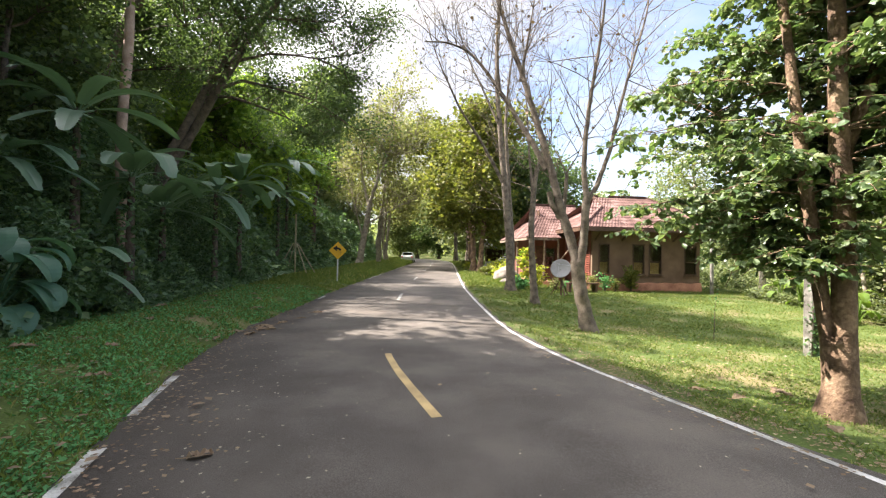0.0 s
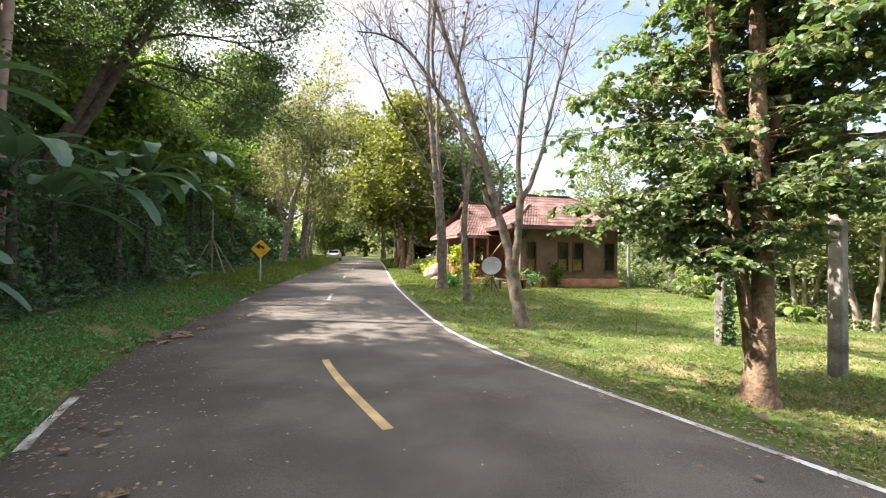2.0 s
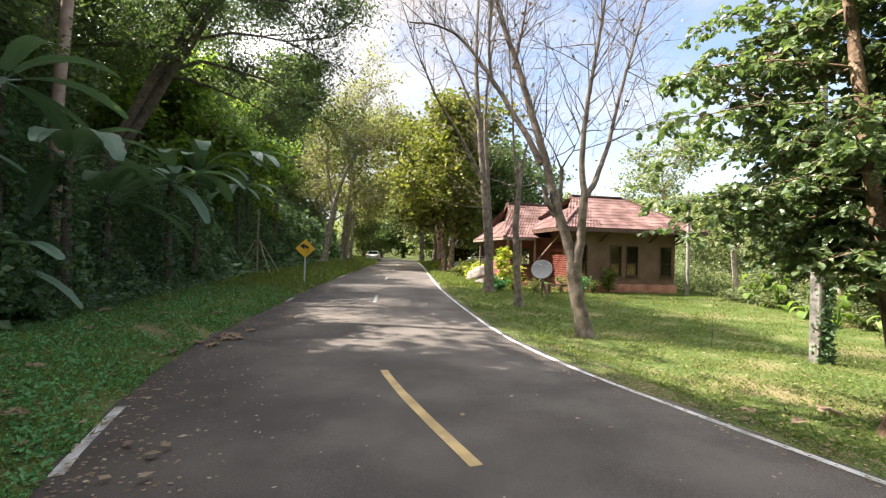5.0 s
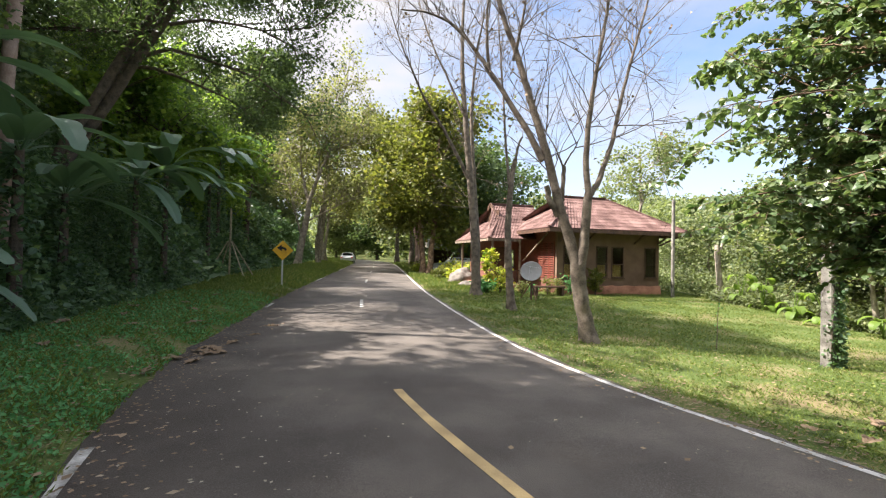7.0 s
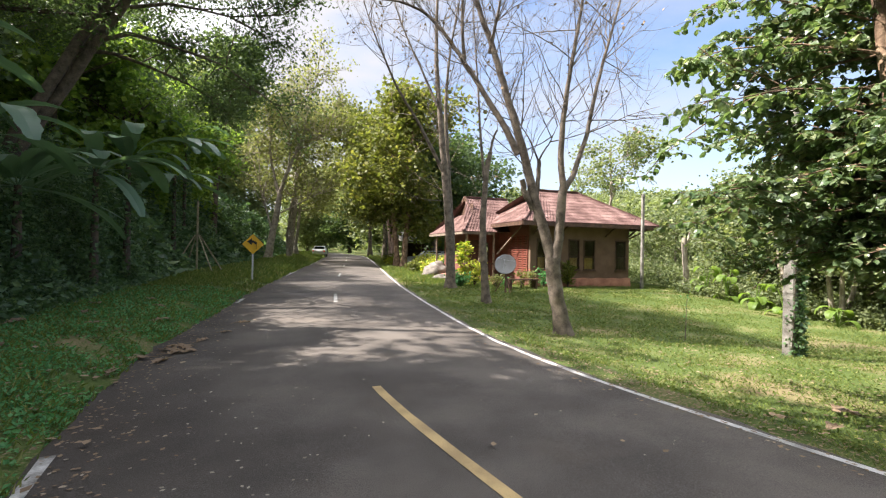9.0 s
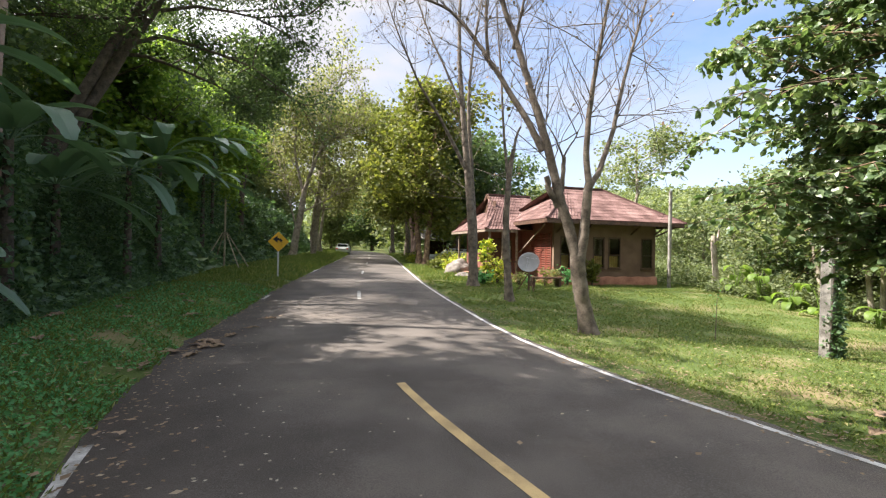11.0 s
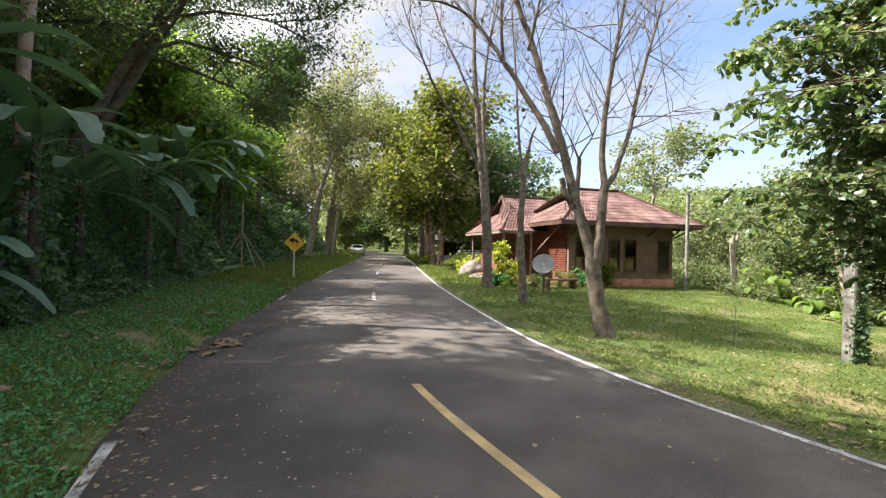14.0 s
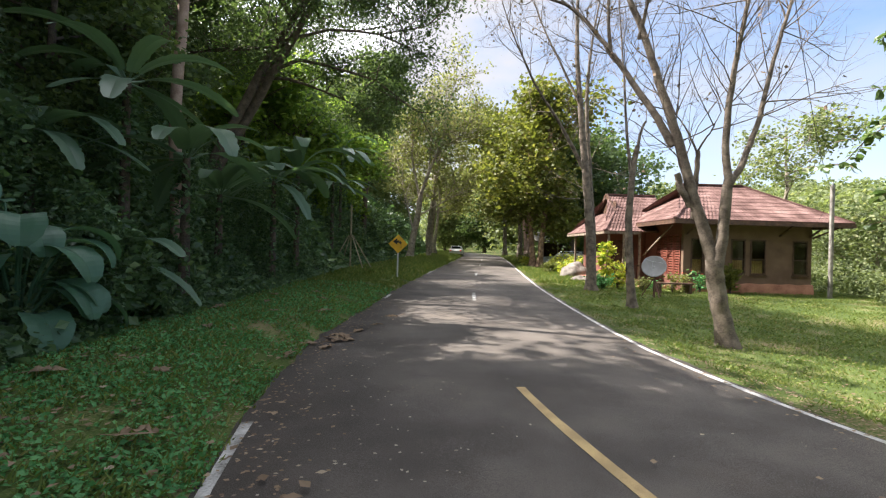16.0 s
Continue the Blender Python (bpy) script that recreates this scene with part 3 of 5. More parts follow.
    for x in (9.9, 11.35, 14.1, 15.5):
        part("eave_strut", beam((x, YF - 0.01, 2.55), (x, E + 0.1, 3.0), 0.07), WOOD_DARK, h)
    part("eave_strut", beam((15.62, YF, 2.5), (16.5, YF - 0.4, 3.0), 0.08), WOOD_DARK, h)
    # porch wing
    w0, wf, wz, wr, wy = 7.05, 24.9, 2.72, 4.82, 27.9
    roof_face("roof_slope", h, (w0, wf, wz), (10.6, wf, wz), (11.0, wy, wr), (8.35, wy, wr))
    roof_face("roof_slope", h, (w0, 30.9, wz), (w0, wf, wz), (8.2, 26.6, 3.8), (8.2, 29.2, 3.8))
    roof_face("roof_slope", h, (10.6, 30.9, wz), (w0, 30.9, wz), (8.35, wy, wr), (11.0, wy, wr))
    part("gable", joined(beam((8.24, 26.6, 3.8), (8.24, wy, wr), 0.06, 0.22), beam((8.24, 29.2, 3.8), (8.24, wy, wr), 0.06, 0.22), box((8.34, 26.8, 3.8), (8.38, 29.0, 4.4))), WOOD_DARK, h, "dark timber gable")
    for a, b, w in (((8.25, wy, wr + 0.04), (11.0, wy, wr + 0.04), 0.2), ((w0, wf, wz + 0.03), (8.22, 26.6, 3.87), 0.17)):
        part("ridge_cap", beam(a, b, w, 0.09, 0.03), TILE, h)
    part("fascia", joined(box((w0, wf - 0.03, wz - 0.15), (8.8, wf + 0.02, wz - 0.03)), box((w0 - 0.03, wf, wz - 0.15), (w0 + 0.02, 30.9, wz - 0.03))), WOOD_GREY, h, "pale weathered fascia board")
    wall_with_holes("wall", 7.9, XL, -0.2, 3.4, 26.3, 26.45, [(8.55, 9.15, 1.2, 2.2)], PLASTER_RED, h)
    window_unit(h, 8.55, 9.15, 1.2, 2.2, 26.3, False)
    part("wall", box((7.9, 26.45, -0.2), (8.05, 30.4, 2.9)), PLASTER_RED, h)
    part("wall", box((8.05, 30.25, -0.2), (XL, 30.4, 2.9)), PLASTER_RED, h)
    part("door", box((8.0, 26.24, 0.36), (8.5, 26.296, 2.3), 0.01), WOOD_DARK, h)
    part("porch_floor", joined(box((7.2, 24.6, -0.3), (XL - 0.006, 26.29, 0.34), 0.03), box((7.2, 26.3, -0.3), (7.89, 30.3, 0.34), 0.03)), PLINTH, h, "red brick porch floor")
    part("porch_step", box((8.3, 23.55, -0.3), (9.5, 23.99, 0.16), 0.03), PLINTH, h)
    for x, y in ((7.3, 25.02), (8.05, 25.02), (8.85, 25.02), (7.3, 27.6), (7.3, 30.1)):
        part("porch_post", box((x - 0.05, y - 0.05, 0.34), (x + 0.05, y + 0.05, wz - 0.04), 0.01), WOOD_GREY, h)
    part("porch_brace", beam((9.0, 24.95, 1.55), (9.45, 23.1, 2.98), 0.06), WOOD_GREY, h)
    part("porch_rail", joined(box((7.3, 24.95, 1.0), (8.8, 25.02, 1.08), 0.01), *[box((7.4 + 0.125 * k, 24.96, 0.34), (7.43 + 0.125 * k, 25.0, 1.0)) for k in range(11)]), WOOD_DARK, h)
    return h


house()


def bench(at):
    b = thing("bench", at, "dark timber bench beside the porch", "bench")
    part("seat", box((-0.75, -0.2, 0.40), (0.75, 0.2, 0.46), 0.01), WOOD_DARK, b)
    for x in (-0.65, 0.65):
        part("leg", box((x - 0.06, -0.17, 0.0), (x + 0.06, 0.17, 0.40), 0.01), WOOD_DARK, b)


def gz(x, y):
    return float(ground_z(x, y))


bench((8.75, 21.6, gz(8.75, 21.6)))


def satellite_dish(x, y):
    d = thing("satellite_dish", (x, y, gz(x, y)), "off-white round satellite dish on a tripod stand", "dish")
    n, rings, r = 40, 8, 0.44
    ax = Vector((-0.45, -0.75, 0.42)).normalized()
    rot = ax.to_track_quat("Z", "Y").to_matrix()
    v = [rot @ Vector((r * k / rings * math.cos(a), r * k / rings * math.sin(a), 0.10 * (k / rings) ** 2 - 0.06)) + Vector((0, 0, 1.16)) for k in range(rings + 1) for a in np.arange(n) * 2 * math.pi / n]
    i = np.arange(rings)[:, None] * n
    j = np.arange(n)[None]
    k = (j + 1) % n
    q = np.stack([i + j, i + k, i + n + k, i + n + j], -1).reshape(-1, 4)
    ob = made("reflector", v, q, DISH_WHITE, d, smooth=True)
    ob.modifiers.new("thick", "SOLIDIFY").thickness = 0.012
    s = Soup()
    c = np.array(rot @ Vector((0, 0, 0.45))) + [0, 0, 1.16]
    for a in (0.3, 2.4, 4.5):
        e = np.array(rot @ Vector((r * 0.97 * math.cos(a), r * 0.97 * math.sin(a), 0.06))) + [0, 0, 1.16]
        s.tube([e, (e + c) / 2, c], [0.005] * 3, 5)
    s.put("feed_arm", GALV, d)
    part("feed", box(c - 0.025, c + 0.025, 0.006), GALV, d)
    part("mast", beam((0.04, 0.04, 0.0), (0.04, 0.04, 1.1), 0.06), RUST, d)
    for a in (0.5, 2.6, 4.7):
        part("leg", beam((0.04 + 0.45 * math.cos(a), 0.04 + 0.45 * math.sin(a), 0.0), (0.04, 0.04, 0.75), 0.035), RUST, d)


satellite_dish(6.95, 19.7)


def utility_post(x, y, height, seed):
    """A square tapered concrete post with a sunken face."""
    p = thing("utility_post", (x, y, gz(x, y) - 0.05), "weathered square concrete utility post on the lawn", "post", "transformer posts", 8)
    bm = bmesh.new()
    for k in range(17):
        z = height * k / 16
        w = 0.118 - 0.033 * k / 16
        ring = [bm.verts.new((sx * w, sy * w, z)) for sx, sy in ((-1, -0.8), (-0.8, -1), (0.8, -1), (1, -0.8), (1, 0.8), (0.8, 1), (-0.8, 1), (-1, 0.8))]
        if k:
            for j in range(8):
                bm.faces.new((last[j], last[(j + 1) % 8], ring[(j + 1) % 8], ring[j]))
        last = ring
    part("shaft", bm, CONCRETE, p)
    for k in range(5):
        part("step_bolt", beam((0.0, -0.16, 3.2 + k), (0.0, -0.30, 3.2 + k), 0.02), GALV, p)
    return p


P1, P2 = (8.84, 9.6), (8.2, 6.6)
utility_post(*P1, 8.5, 1)
utility_post(*P2, 8.5, 2)
plat = thing("transformer_beam", (0, 0, 0), "rusty brown steel beam bolted between two concrete posts", "beam")
part("beam", joined(beam((8.80, 10.22, 3.02), (7.90, 5.94, 3.02), 0.1, 0.22), beam((9.13, 10.15, 3.02), (8.23, 5.87, 3.02), 0.1, 0.22)), RUST, plat)
for k in range(3):
    part("mark", box((7.865 + 0.0147 * k, 6.04 + 0.07 * k, 2.98), (7.875 + 0.0147 * k, 6.08 + 0.07 * k, 3.06)), WHITE_LINE, plat, "illegible white stencilled mark")
tf = thing("transformer_cover", (8.52, 8.1, 3.13), "dark grey metal box on the beam", "box")
part("body", box((-0.3, -0.3, 0.0), (0.3, 0.3, 0.24), 0.03), BLACK, tf)
part("lid", box((-0.33, -0.33, 0.24), (0.33, 0.33, 0.28), 0.01), GALV, tf)
pole = thing("yard_pole", (15.15, 21.2, gz(15.15, 21.2) - 0.05), "slim pale concrete pole beside the house", "pole")
part("shaft", beam((0, 0, 0), (0, 0, 4.75), 0.135, 0.135, 0.02), CONCRETE, pole)
part("insulator", beam((0, 0, 4.75), (0, 0, 4.85), 0.05, 0.05, 0.01), GALV, pole)
wire = Soup()
ts = np.linspace(0, 1, 24)[:, None]
for a, b, sag in (((15.15, 21.2, 4.5), (5.9, 12.0, 7.6), 0.8), ((15.15, 21.2, 4.5), (15.5, 22.7, 2.9), 0.3)):
    wire.tube(np.array(a) * (1 - ts) + np.array(b) * ts - np.array([0, 0, 1]) * sag * 4 * ts * (1 - ts), np.full(24, 0.008), 4)
tagged(wire.put("service_wire", BLACK), "thin black service wire to the house", "wire")


def road_sign(x, y):
    s = thing("road_sign", (x, y, gz(x, y) - 0.04), "yellow diamond bend sign on a grey post", "road sign", rz=4)
    part("post", box((-0.035, 0.012, 0.0), (0.035, 0.07, 1.75), 0.008), GALV, s)
    bm = box((-0.31, -0.006, -0.31), (0.31, 0.01, 0.31), 0.004)
    bm.transform(pose(0, 0, 1.62, 0, 45, 0))
    plate = part("plate", bm, SIGN_YELLOW, s)
    w = 0.05
    pts = [(0.14, -0.20), (0.14, 0.02), (0.04, 0.11), (-0.05, 0.11)]
    bits = []
    for (a, b), (c, d) in zip(pts, pts[1:]):
        bits.append(beam((a, -0.012, 1.62 + b), (c, -0.012, 1.62 + d), 0.008, 2 * w, 0.001))
    arrow = joined(*bits)
    hd = [arrow.verts.new((px, py, 1.62 + pz)) for py in (-0.016, -0.008) for px, pz in ((-0.04, 0.26), (-0.04, -0.04), (-0.24, 0.11))]
    arrow.faces.new(hd[:3])
    arrow.faces.new(hd[3:][::-1])
    for k in range(3):
        arrow.faces.new((hd[k], hd[k + 3], hd[(k + 1) % 3 + 3], hd[(k + 1) % 3]))
    part("arrow", arrow, BLACK, plate)


road_sign(-2.93, 23.9)
st = thing("sapling_stakes", (-5.8, 28.3, gz(-5.8, 28.3) - 0.05), "dry bamboo stake with three leaning props", "stakes")
part("stake", beam((0, 0, 0), (0, 0, 3.6), 0.09, 0.09, 0.03), BAMBOO, st)
for a, r in ((-0.2, 1.3), (2.2, 1.2), (3.4, 1.1), (5.4, 1.4)):
    part("prop", beam((r * math.cos(a), r * math.sin(a), 0.0), (0.1 * math.cos(a), 0.1 * math.sin(a), 1.9), 0.06, 0.06, 0.02), BAMBOO, st)


# ---- trees ----
RIGHT, AHEAD = np.array([0.966, -0.26, 0.0]), np.array([0.26, 0.966, 0.0])


def smooth_path(pts, n=6):
    pts = np.asarray(pts, float)
    t = np.linspace(0, len(pts) - 1, (len(pts) - 1) * n + 1)
    out = np.stack([np.interp(t, np.arange(len(pts)), pts[:, k]) for k in range(pts.shape[1])], 1)
    for _ in range(n):
        out[1:-1] = 0.25 * out[:-2] + 0.5 * out[1:-1] + 0.25 * out[2:]
    return out


def twigs(soup, path, rng, count, length, radius, tips, up=0.5, depth=1, start=0.3):
    """Thin side shoots along a limb, branching once or twice more."""
    n = len(path)
    for _ in range(count):
        i = int(n * rng.uniform(start, 0.999))
        d = path[min(i + 1, n - 1)] - path[max(i - 1, 0)]
        d = d / (np.linalg.norm(d) + 1e-9)
        w = d * 0.7 + rng.normal(0, 0.65, 3) + np.array([0, 0, up])
        w /= np.linalg.norm(w)
        ln = length * rng.uniform(0.5, 1.2)
        k = 5
        p = [path[i]]
        for _s in range(k):
            w = w + rng.normal(0, 0.14, 3) + np.array([0, 0, 0.05])
            w /= np.linalg.norm(w)
            p.append(p[-1] + w * ln / k)
        p = np.array(p)
        soup.tube(p, np.linspace(radius, radius * 0.3, k + 1), 4 if radius < 0.03 else 5)
        tips.append(p[-1])
        tips.append(p[3])
        if depth:
            twigs(soup, p, rng, 4, length * 0.55, radius * 0.45, tips, up * 0.5, depth - 1, 0.2)


def drawn_tree(name, base, limbs, label, bark, seed, twig=(7, 1.7, 0.02), leaf=None, leaf_n=0, leaf_size=0.06, depth=2):
    """A tree whose main limbs are given as (path of (right, away, up), radius at foot, radius at top, shoots)."""
    rng = np.random.default_rng(seed)
    t = thing(name, (base[0], base[1], gz(*base)), label, "tree")
    s, tips = Soup(), []
    for path, r0, r1, shoots in limbs:
        p = smooth_path(path)
        p = p[:, :1] * RIGHT + p[:, 1:2] * AHEAD + p[:, 2:3] * np.array([0, 0, 1.0])
        p += np.cumsum(rng.normal(0, 0.008, p.shape), 0) * (np.arange(len(p)) > 1)[:, None]
        r = np.linspace(r0, r1, len(p))
        if path[0][2] <= 0:
            r = r * (1 + 0.5 * np.exp(-p[:, 2] / 0.22))
        s.tube(p, r, 10, rng, 0.035)
        if shoots:
            twigs(s, p, rng, int(1.6 * shoots), twig[1], twig[2], tips, 0.3, depth)
    s.put("trunk", bark, t, smooth=True)
    if leaf and leaf_n:
        c = Soup()
        tp = np.array(tips)
        at = tp[rng.integers(0, len(tp), leaf_n)] + rng.normal(0, max(0.07, 1.6 * leaf_size if leaf_n > 1000 else 0), (leaf_n, 3))
        c.leaves(at, leaf_size, rng, 0.3, 0.4)
        c.put("crown", leaf, t)
    return t


def px(points, bx, by, scale):
    """Limb points (right, away, up) from a sketch on squared paper with its foot at bx, by."""
    return [((x - bx) * scale - 0.023 * (by - y) * scale, a, (by - y) * scale) for x, y, a in points]


k = 0.01333
drawn_tree("bare_tree", (4.76, 12.04), [
    (px([(1040, 612, 0), (1034, 560, 0), (1027, 515, 0), (1021, 470, 0)], 1040, 607, k), 0.18, 0.18, 0),
    (px([(1026, 500, 0), (1004, 425, 0.1), (982, 360, 0.1), (962, 270, 0.15), (940, 195, 0.2), (912, 100, 0.3), (884, 10, 0.4), (850, -110, 0.5), (830, -210, 0.6)], 1040, 607, k), 0.14, 0.035, 15),
    (px([(962, 285, 0.15), (930, 222, 0.3), (893, 155, 0.5), (860, 92, 0.7), (815, 20, 0.9), (770, -15, 1.0), (700, -30, 1.2)], 1040, 607, k), 0.085, 0.02, 12),
    (px([(870, 112, 0.65), (866, 50, 0.6), (868, -20, 0.5), (880, -120, 0.4)], 1040, 607, k), 0.05, 0.012, 7),
    (px([(912, 100, 0.3), (925, 40, 0.1), (945, -60, 0.0)], 1040, 607, k), 0.05, 0.015, 7),
    (px([(1022, 495, 0), (1032, 430, -0.05), (1040, 345, -0.1)], 1040, 607, k), 0.13, 0.10, 0),
    (px([(1040, 350, -0.1), (1032, 295, -0.1), (1038, 200, -0.2), (1050, 110, -0.3), (1066, 0, -0.4), (1080, -130, -0.5)], 1040, 607, k), 0.085, 0.018, 16),
    (px([(1040, 350, -0.1), (1064, 318, 0.0), (1088, 255, 0.1), (1106, 180, 0.2), (1132, 85, 0.3), (1165, -20, 0.4), (1185, -120, 0.5)], 1040, 607, k), 0.075, 0.016, 16),
    (px([(996, 405, 0.3), (1002, 340, 0.35), (1004, 292, 0.4)], 1040, 607, k), 0.06, 0.05, 0),
    (px([(1004, 292, 0.4), (988, 245, 0.5), (968, 215, 0.6)], 1040, 607, k), 0.025, 0.008, 3),
    (px([(1004, 292, 0.4), (1022, 262, 0.4), (1036, 225, 0.3)], 1040, 607, k), 0.025, 0.008, 3),
    (px([(988, 385, 0.1), (972, 355, 0.05), (964, 330, 0.0)], 1040, 607, k), 0.075, 0.07, 0),
], "leaning grey forked tree, nearly leafless, on the lawn", BARK_GREY, 11, (7, 2.1, 0.016), DRY_LEAF, 260, 0.09)
k = 0.0191
drawn_tree("bare_tree", (4.92, 16.96), [
    (px([(903, 558, 0), (899, 490, 0), (897, 400, 0), (904, 310, 0), (911, 285, 0)], 903, 555, k), 0.14, 0.075, 0),
    (px([(911, 288, 0), (918, 262, 0.1), (925, 245, 0.1)], 903, 555, k), 0.05, 0.035, 1),
    (px([(900, 330, 0), (895, 270, 0.1), (891, 170, 0.2), (886, 80, 0.3), (884, -40, 0.3)], 903, 555, k), 0.055, 0.012, 8),
], "slim grey snag with a broken fork and few twigs", BARK_GREY, 12, (7, 1.8, 0.014), DRY_LEAF, 60, 0.09)
k = 0.0246
drawn_tree("bare_tree", (5.24, 21.57), [
    (px([(840, 526, 0), (838, 440, 0), (829, 330, 0), (820, 220, 0), (812, 110, 0.2), (816, -10, 0.4), (822, -120, 0.4)], 840, 523, k), 0.21, 0.03, 14),
    (px([(842, 526, 0.1), (845, 430, 0.15), (838, 320, 0.3), (832, 200, 0.4), (842, 100, 0.6), (862, 0, 0.8)], 840, 523, k), 0.15, 0.025, 12),
    (px([(829, 320, 0), (790, 245, -0.3), (745, 180, -0.6), (715, 110, -0.8), (690, 40, -0.9)], 840, 523, k), 0.085, 0.018, 9),
    (px([(818, 200, 0), (780, 110, 0.2), (750, 40, 0.5), (735, -40, 0.7)], 840, 523, k), 0.06, 0.015, 7),
], "tall grey tree with thin bare spreading branches", BARK_GREY, 13, (7, 2.4, 0.02), DRY_LEAF, 420, 0.10)


def leafy_tree(name, x, y, height, label, bark, leaf, seed, r=0.2, clear=0.3, spread_m=4.0, limbs=12, leaf_n=9000, leaf_size=0.22, lean=(0.0, 0.0), stems=1, clump=0.55, sink=0.1, dens=6, z=None, twig_r=0.03, droop=0.25, aspect=0.45):
    """A trunk with limbs and shoots, and a ragged crown of leaf clumps round the shoots' ends."""
    rng = np.random.default_rng(seed)
    t = thing(name, (x, y, (gz(x, y) if z is None else z) - sink), label, "tree")
    s, tips = Soup(), []
    for st_ in range(stems):
        a0 = rng.uniform(0, 6.28)
        off = np.array([math.cos(a0), math.sin(a0), 0]) * (0.0 if stems == 1 else 0.28)
        n = 14
        hs = np.linspace(0, height * 0.86, n)
        wob = np.cumsum(rng.normal(0, 0.012 * height, (n, 2)), 0) * 0.4
        p = np.stack([lean[0] * (hs / height) ** 1.3 + wob[:, 0] * (hs > 0), lean[1] * (hs / height) ** 1.3 + wob[:, 1] * (hs > 0), hs], 1) + off + off * (hs / height)[:, None] * (4 if stems > 1 else 0)
        rr = r / math.sqrt(stems) * (1 - 0.85 * hs / hs[-1]) + 0.015
        rr *= 1 + 0.6 * np.exp(-hs / 0.35)
        s.tube(p, rr, 9, rng, 0.04)
        for q in range(max(3, limbs // stems)):
            f = clear + (1 - clear) * (q + rng.random()) / max(3, limbs // stems)
            i = min(n - 1, int(f * (n - 1)))
            a = q * 2.4 + rng.uniform(-0.5, 0.5)
            ln = spread_m * (1.0 - 0.55 * abs(f - 0.62) / 0.5) * rng.uniform(0.7, 1.15)
            d = np.array([math.cos(a), math.sin(a), rng.uniform(0.2, 0.75)])
            lp = [p[i]]
            for _k in range(6):
                d = d + rng.normal(0, 0.13, 3) + np.array([0, 0, 0.05 - droop * 0.25])
                d /= np.linalg.norm(d)
                lp.append(lp[-1] + d * ln / 6)
            lp = np.array(lp)
            s.tube(lp, np.linspace(max(0.02, rr[i] * 0.55), 0.012, 7), 6)
            twigs(s, lp, rng, dens, ln * 0.42, twig_r, tips, 0.25, 0, 0.25)
            tips.append(lp[-1])
        tips.append(p[-1])
    s.put("trunk", bark, t, smooth=True)
    if leaf_n:
        c = Soup()
        tp = np.array(tips)
        weight = rng.random(len(tp)) ** 1.5 + 0.05
        idx = rng.choice(len(tp), leaf_n, p=weight / weight.sum())
        at = tp[idx] + rng.normal(0, clump, (leaf_n, 3)) * np.array([1, 1, 0.6])
        c.leaves(at, leaf_size, rng, 0.45, droop, aspect)
        c.put("crown", leaf, t)
    return t


# pale and leafy trees along the far lane
k = 0.0252
drawn_tree("roadside_tree", (-3.3, 48), [
    (px([(40, 748, 0), (58, 650, 0), (76, 560, 0), (86, 490, 0)], 40, 740, k), 0.36, 0.24, 0),
    (px([(84, 505, 0), (62, 430, 0.3), (42, 330, 0.6), (52, 255, 0.8), (30, 150, 1.2)], 40, 740, k), 0.16, 0.03, 12),
    (px([(86, 495, 0), (118, 420, -0.3), (158, 340, -0.5), (192, 255, -0.6), (205, 150, -0.8), (240, 60, -0.8)], 40, 740, k), 0.18, 0.03, 16),
    (px([(76, 575, 0), (130, 540, 0.5), (185, 505, 0.8), (245, 478, 1.0)], 40, 740, k), 0.09, 0.02, 8),
    (px([(60, 640, 0), (32, 560, 0.5), (8, 470, 0.8), (-14, 400, 1.0)], 40, 740, k), 0.10, 0.02, 9),
    (px([(118, 420, -0.3), (122, 330, 0.4), (110, 230, 0.9), (125, 110, 1.2)], 40, 740, k), 0.10, 0.02, 12),
    (px([(158, 340, -0.5), (205, 310, -1.0), (260, 290, -1.6), (300, 220, -2.0)], 40, 740, k), 0.09, 0.02, 10),
], "pale-barked open roadside tree with thin olive foliage", BARK_PALE, 21, (9, 2.9, 0.05), PALE_LEAF, 8000, 0.22, 2)
leafy_tree("roadside_tree", -1.2, 52, 18, "pale-barked slender trees with thin olive foliage", BARK_PALE, PALE_LEAF, 22, 0.26, 0.26, 5.4, 15, 7000, 0.22, (2.5, 0), 3, 0.6)
leafy_tree("roadside_tree", -0.5, 62, 21, "pale-barked open roadside tree with olive foliage", BARK_PALE, PALE_LEAF, 23, 0.3, 0.3, 6.0, 14, 9000, 0.3, (1.5, 0), 2, 0.9)
leafy_tree("roadside_tree", 6.85, 38.5, 15.5, "dense yellow-green tree at the lane's edge", BARK_BROWN, YELLOW_LEAF, 24, 0.32, 0.2, 4.2, 16, 16000, 0.30, (0.2, 0), 2, 0.75, dens=8)
leafy_tree("roadside_tree", 7.8, 46, 16.5, "several reddish trunks under a yellow-green crown", BARK_PINK, YELLOW_LEAF, 25, 0.42, 0.35, 4.5, 14, 11000, 0.32, (-0.8, 0), 4, 0.9)
leafy_tree("garden_tree", 12.0, 45, 13.5, "dark green full-crowned tree behind the house", BARK_DARK, DARK_LEAF, 26, 0.3, 0.25, 5.0, 15, 13000, 0.34, clump=0.9, dens=8)
leafy_tree("garden_tree", 16.0, 50, 11.5, "dark green full-crowned tree behind the house", BARK_DARK, DARK_LEAF, 27, 0.3, 0.22, 5.2, 15, 13000, 0.34, clump=0.9, dens=8)
leafy_tree("garden_tree", 10.0, 60, 22.0, "tall olive tree beyond the house", BARK_GREY, YELLOW_LEAF, 28, 0.3, 0.3, 6.0, 15, 12000, 0.38, clump=1.0, dens=8)
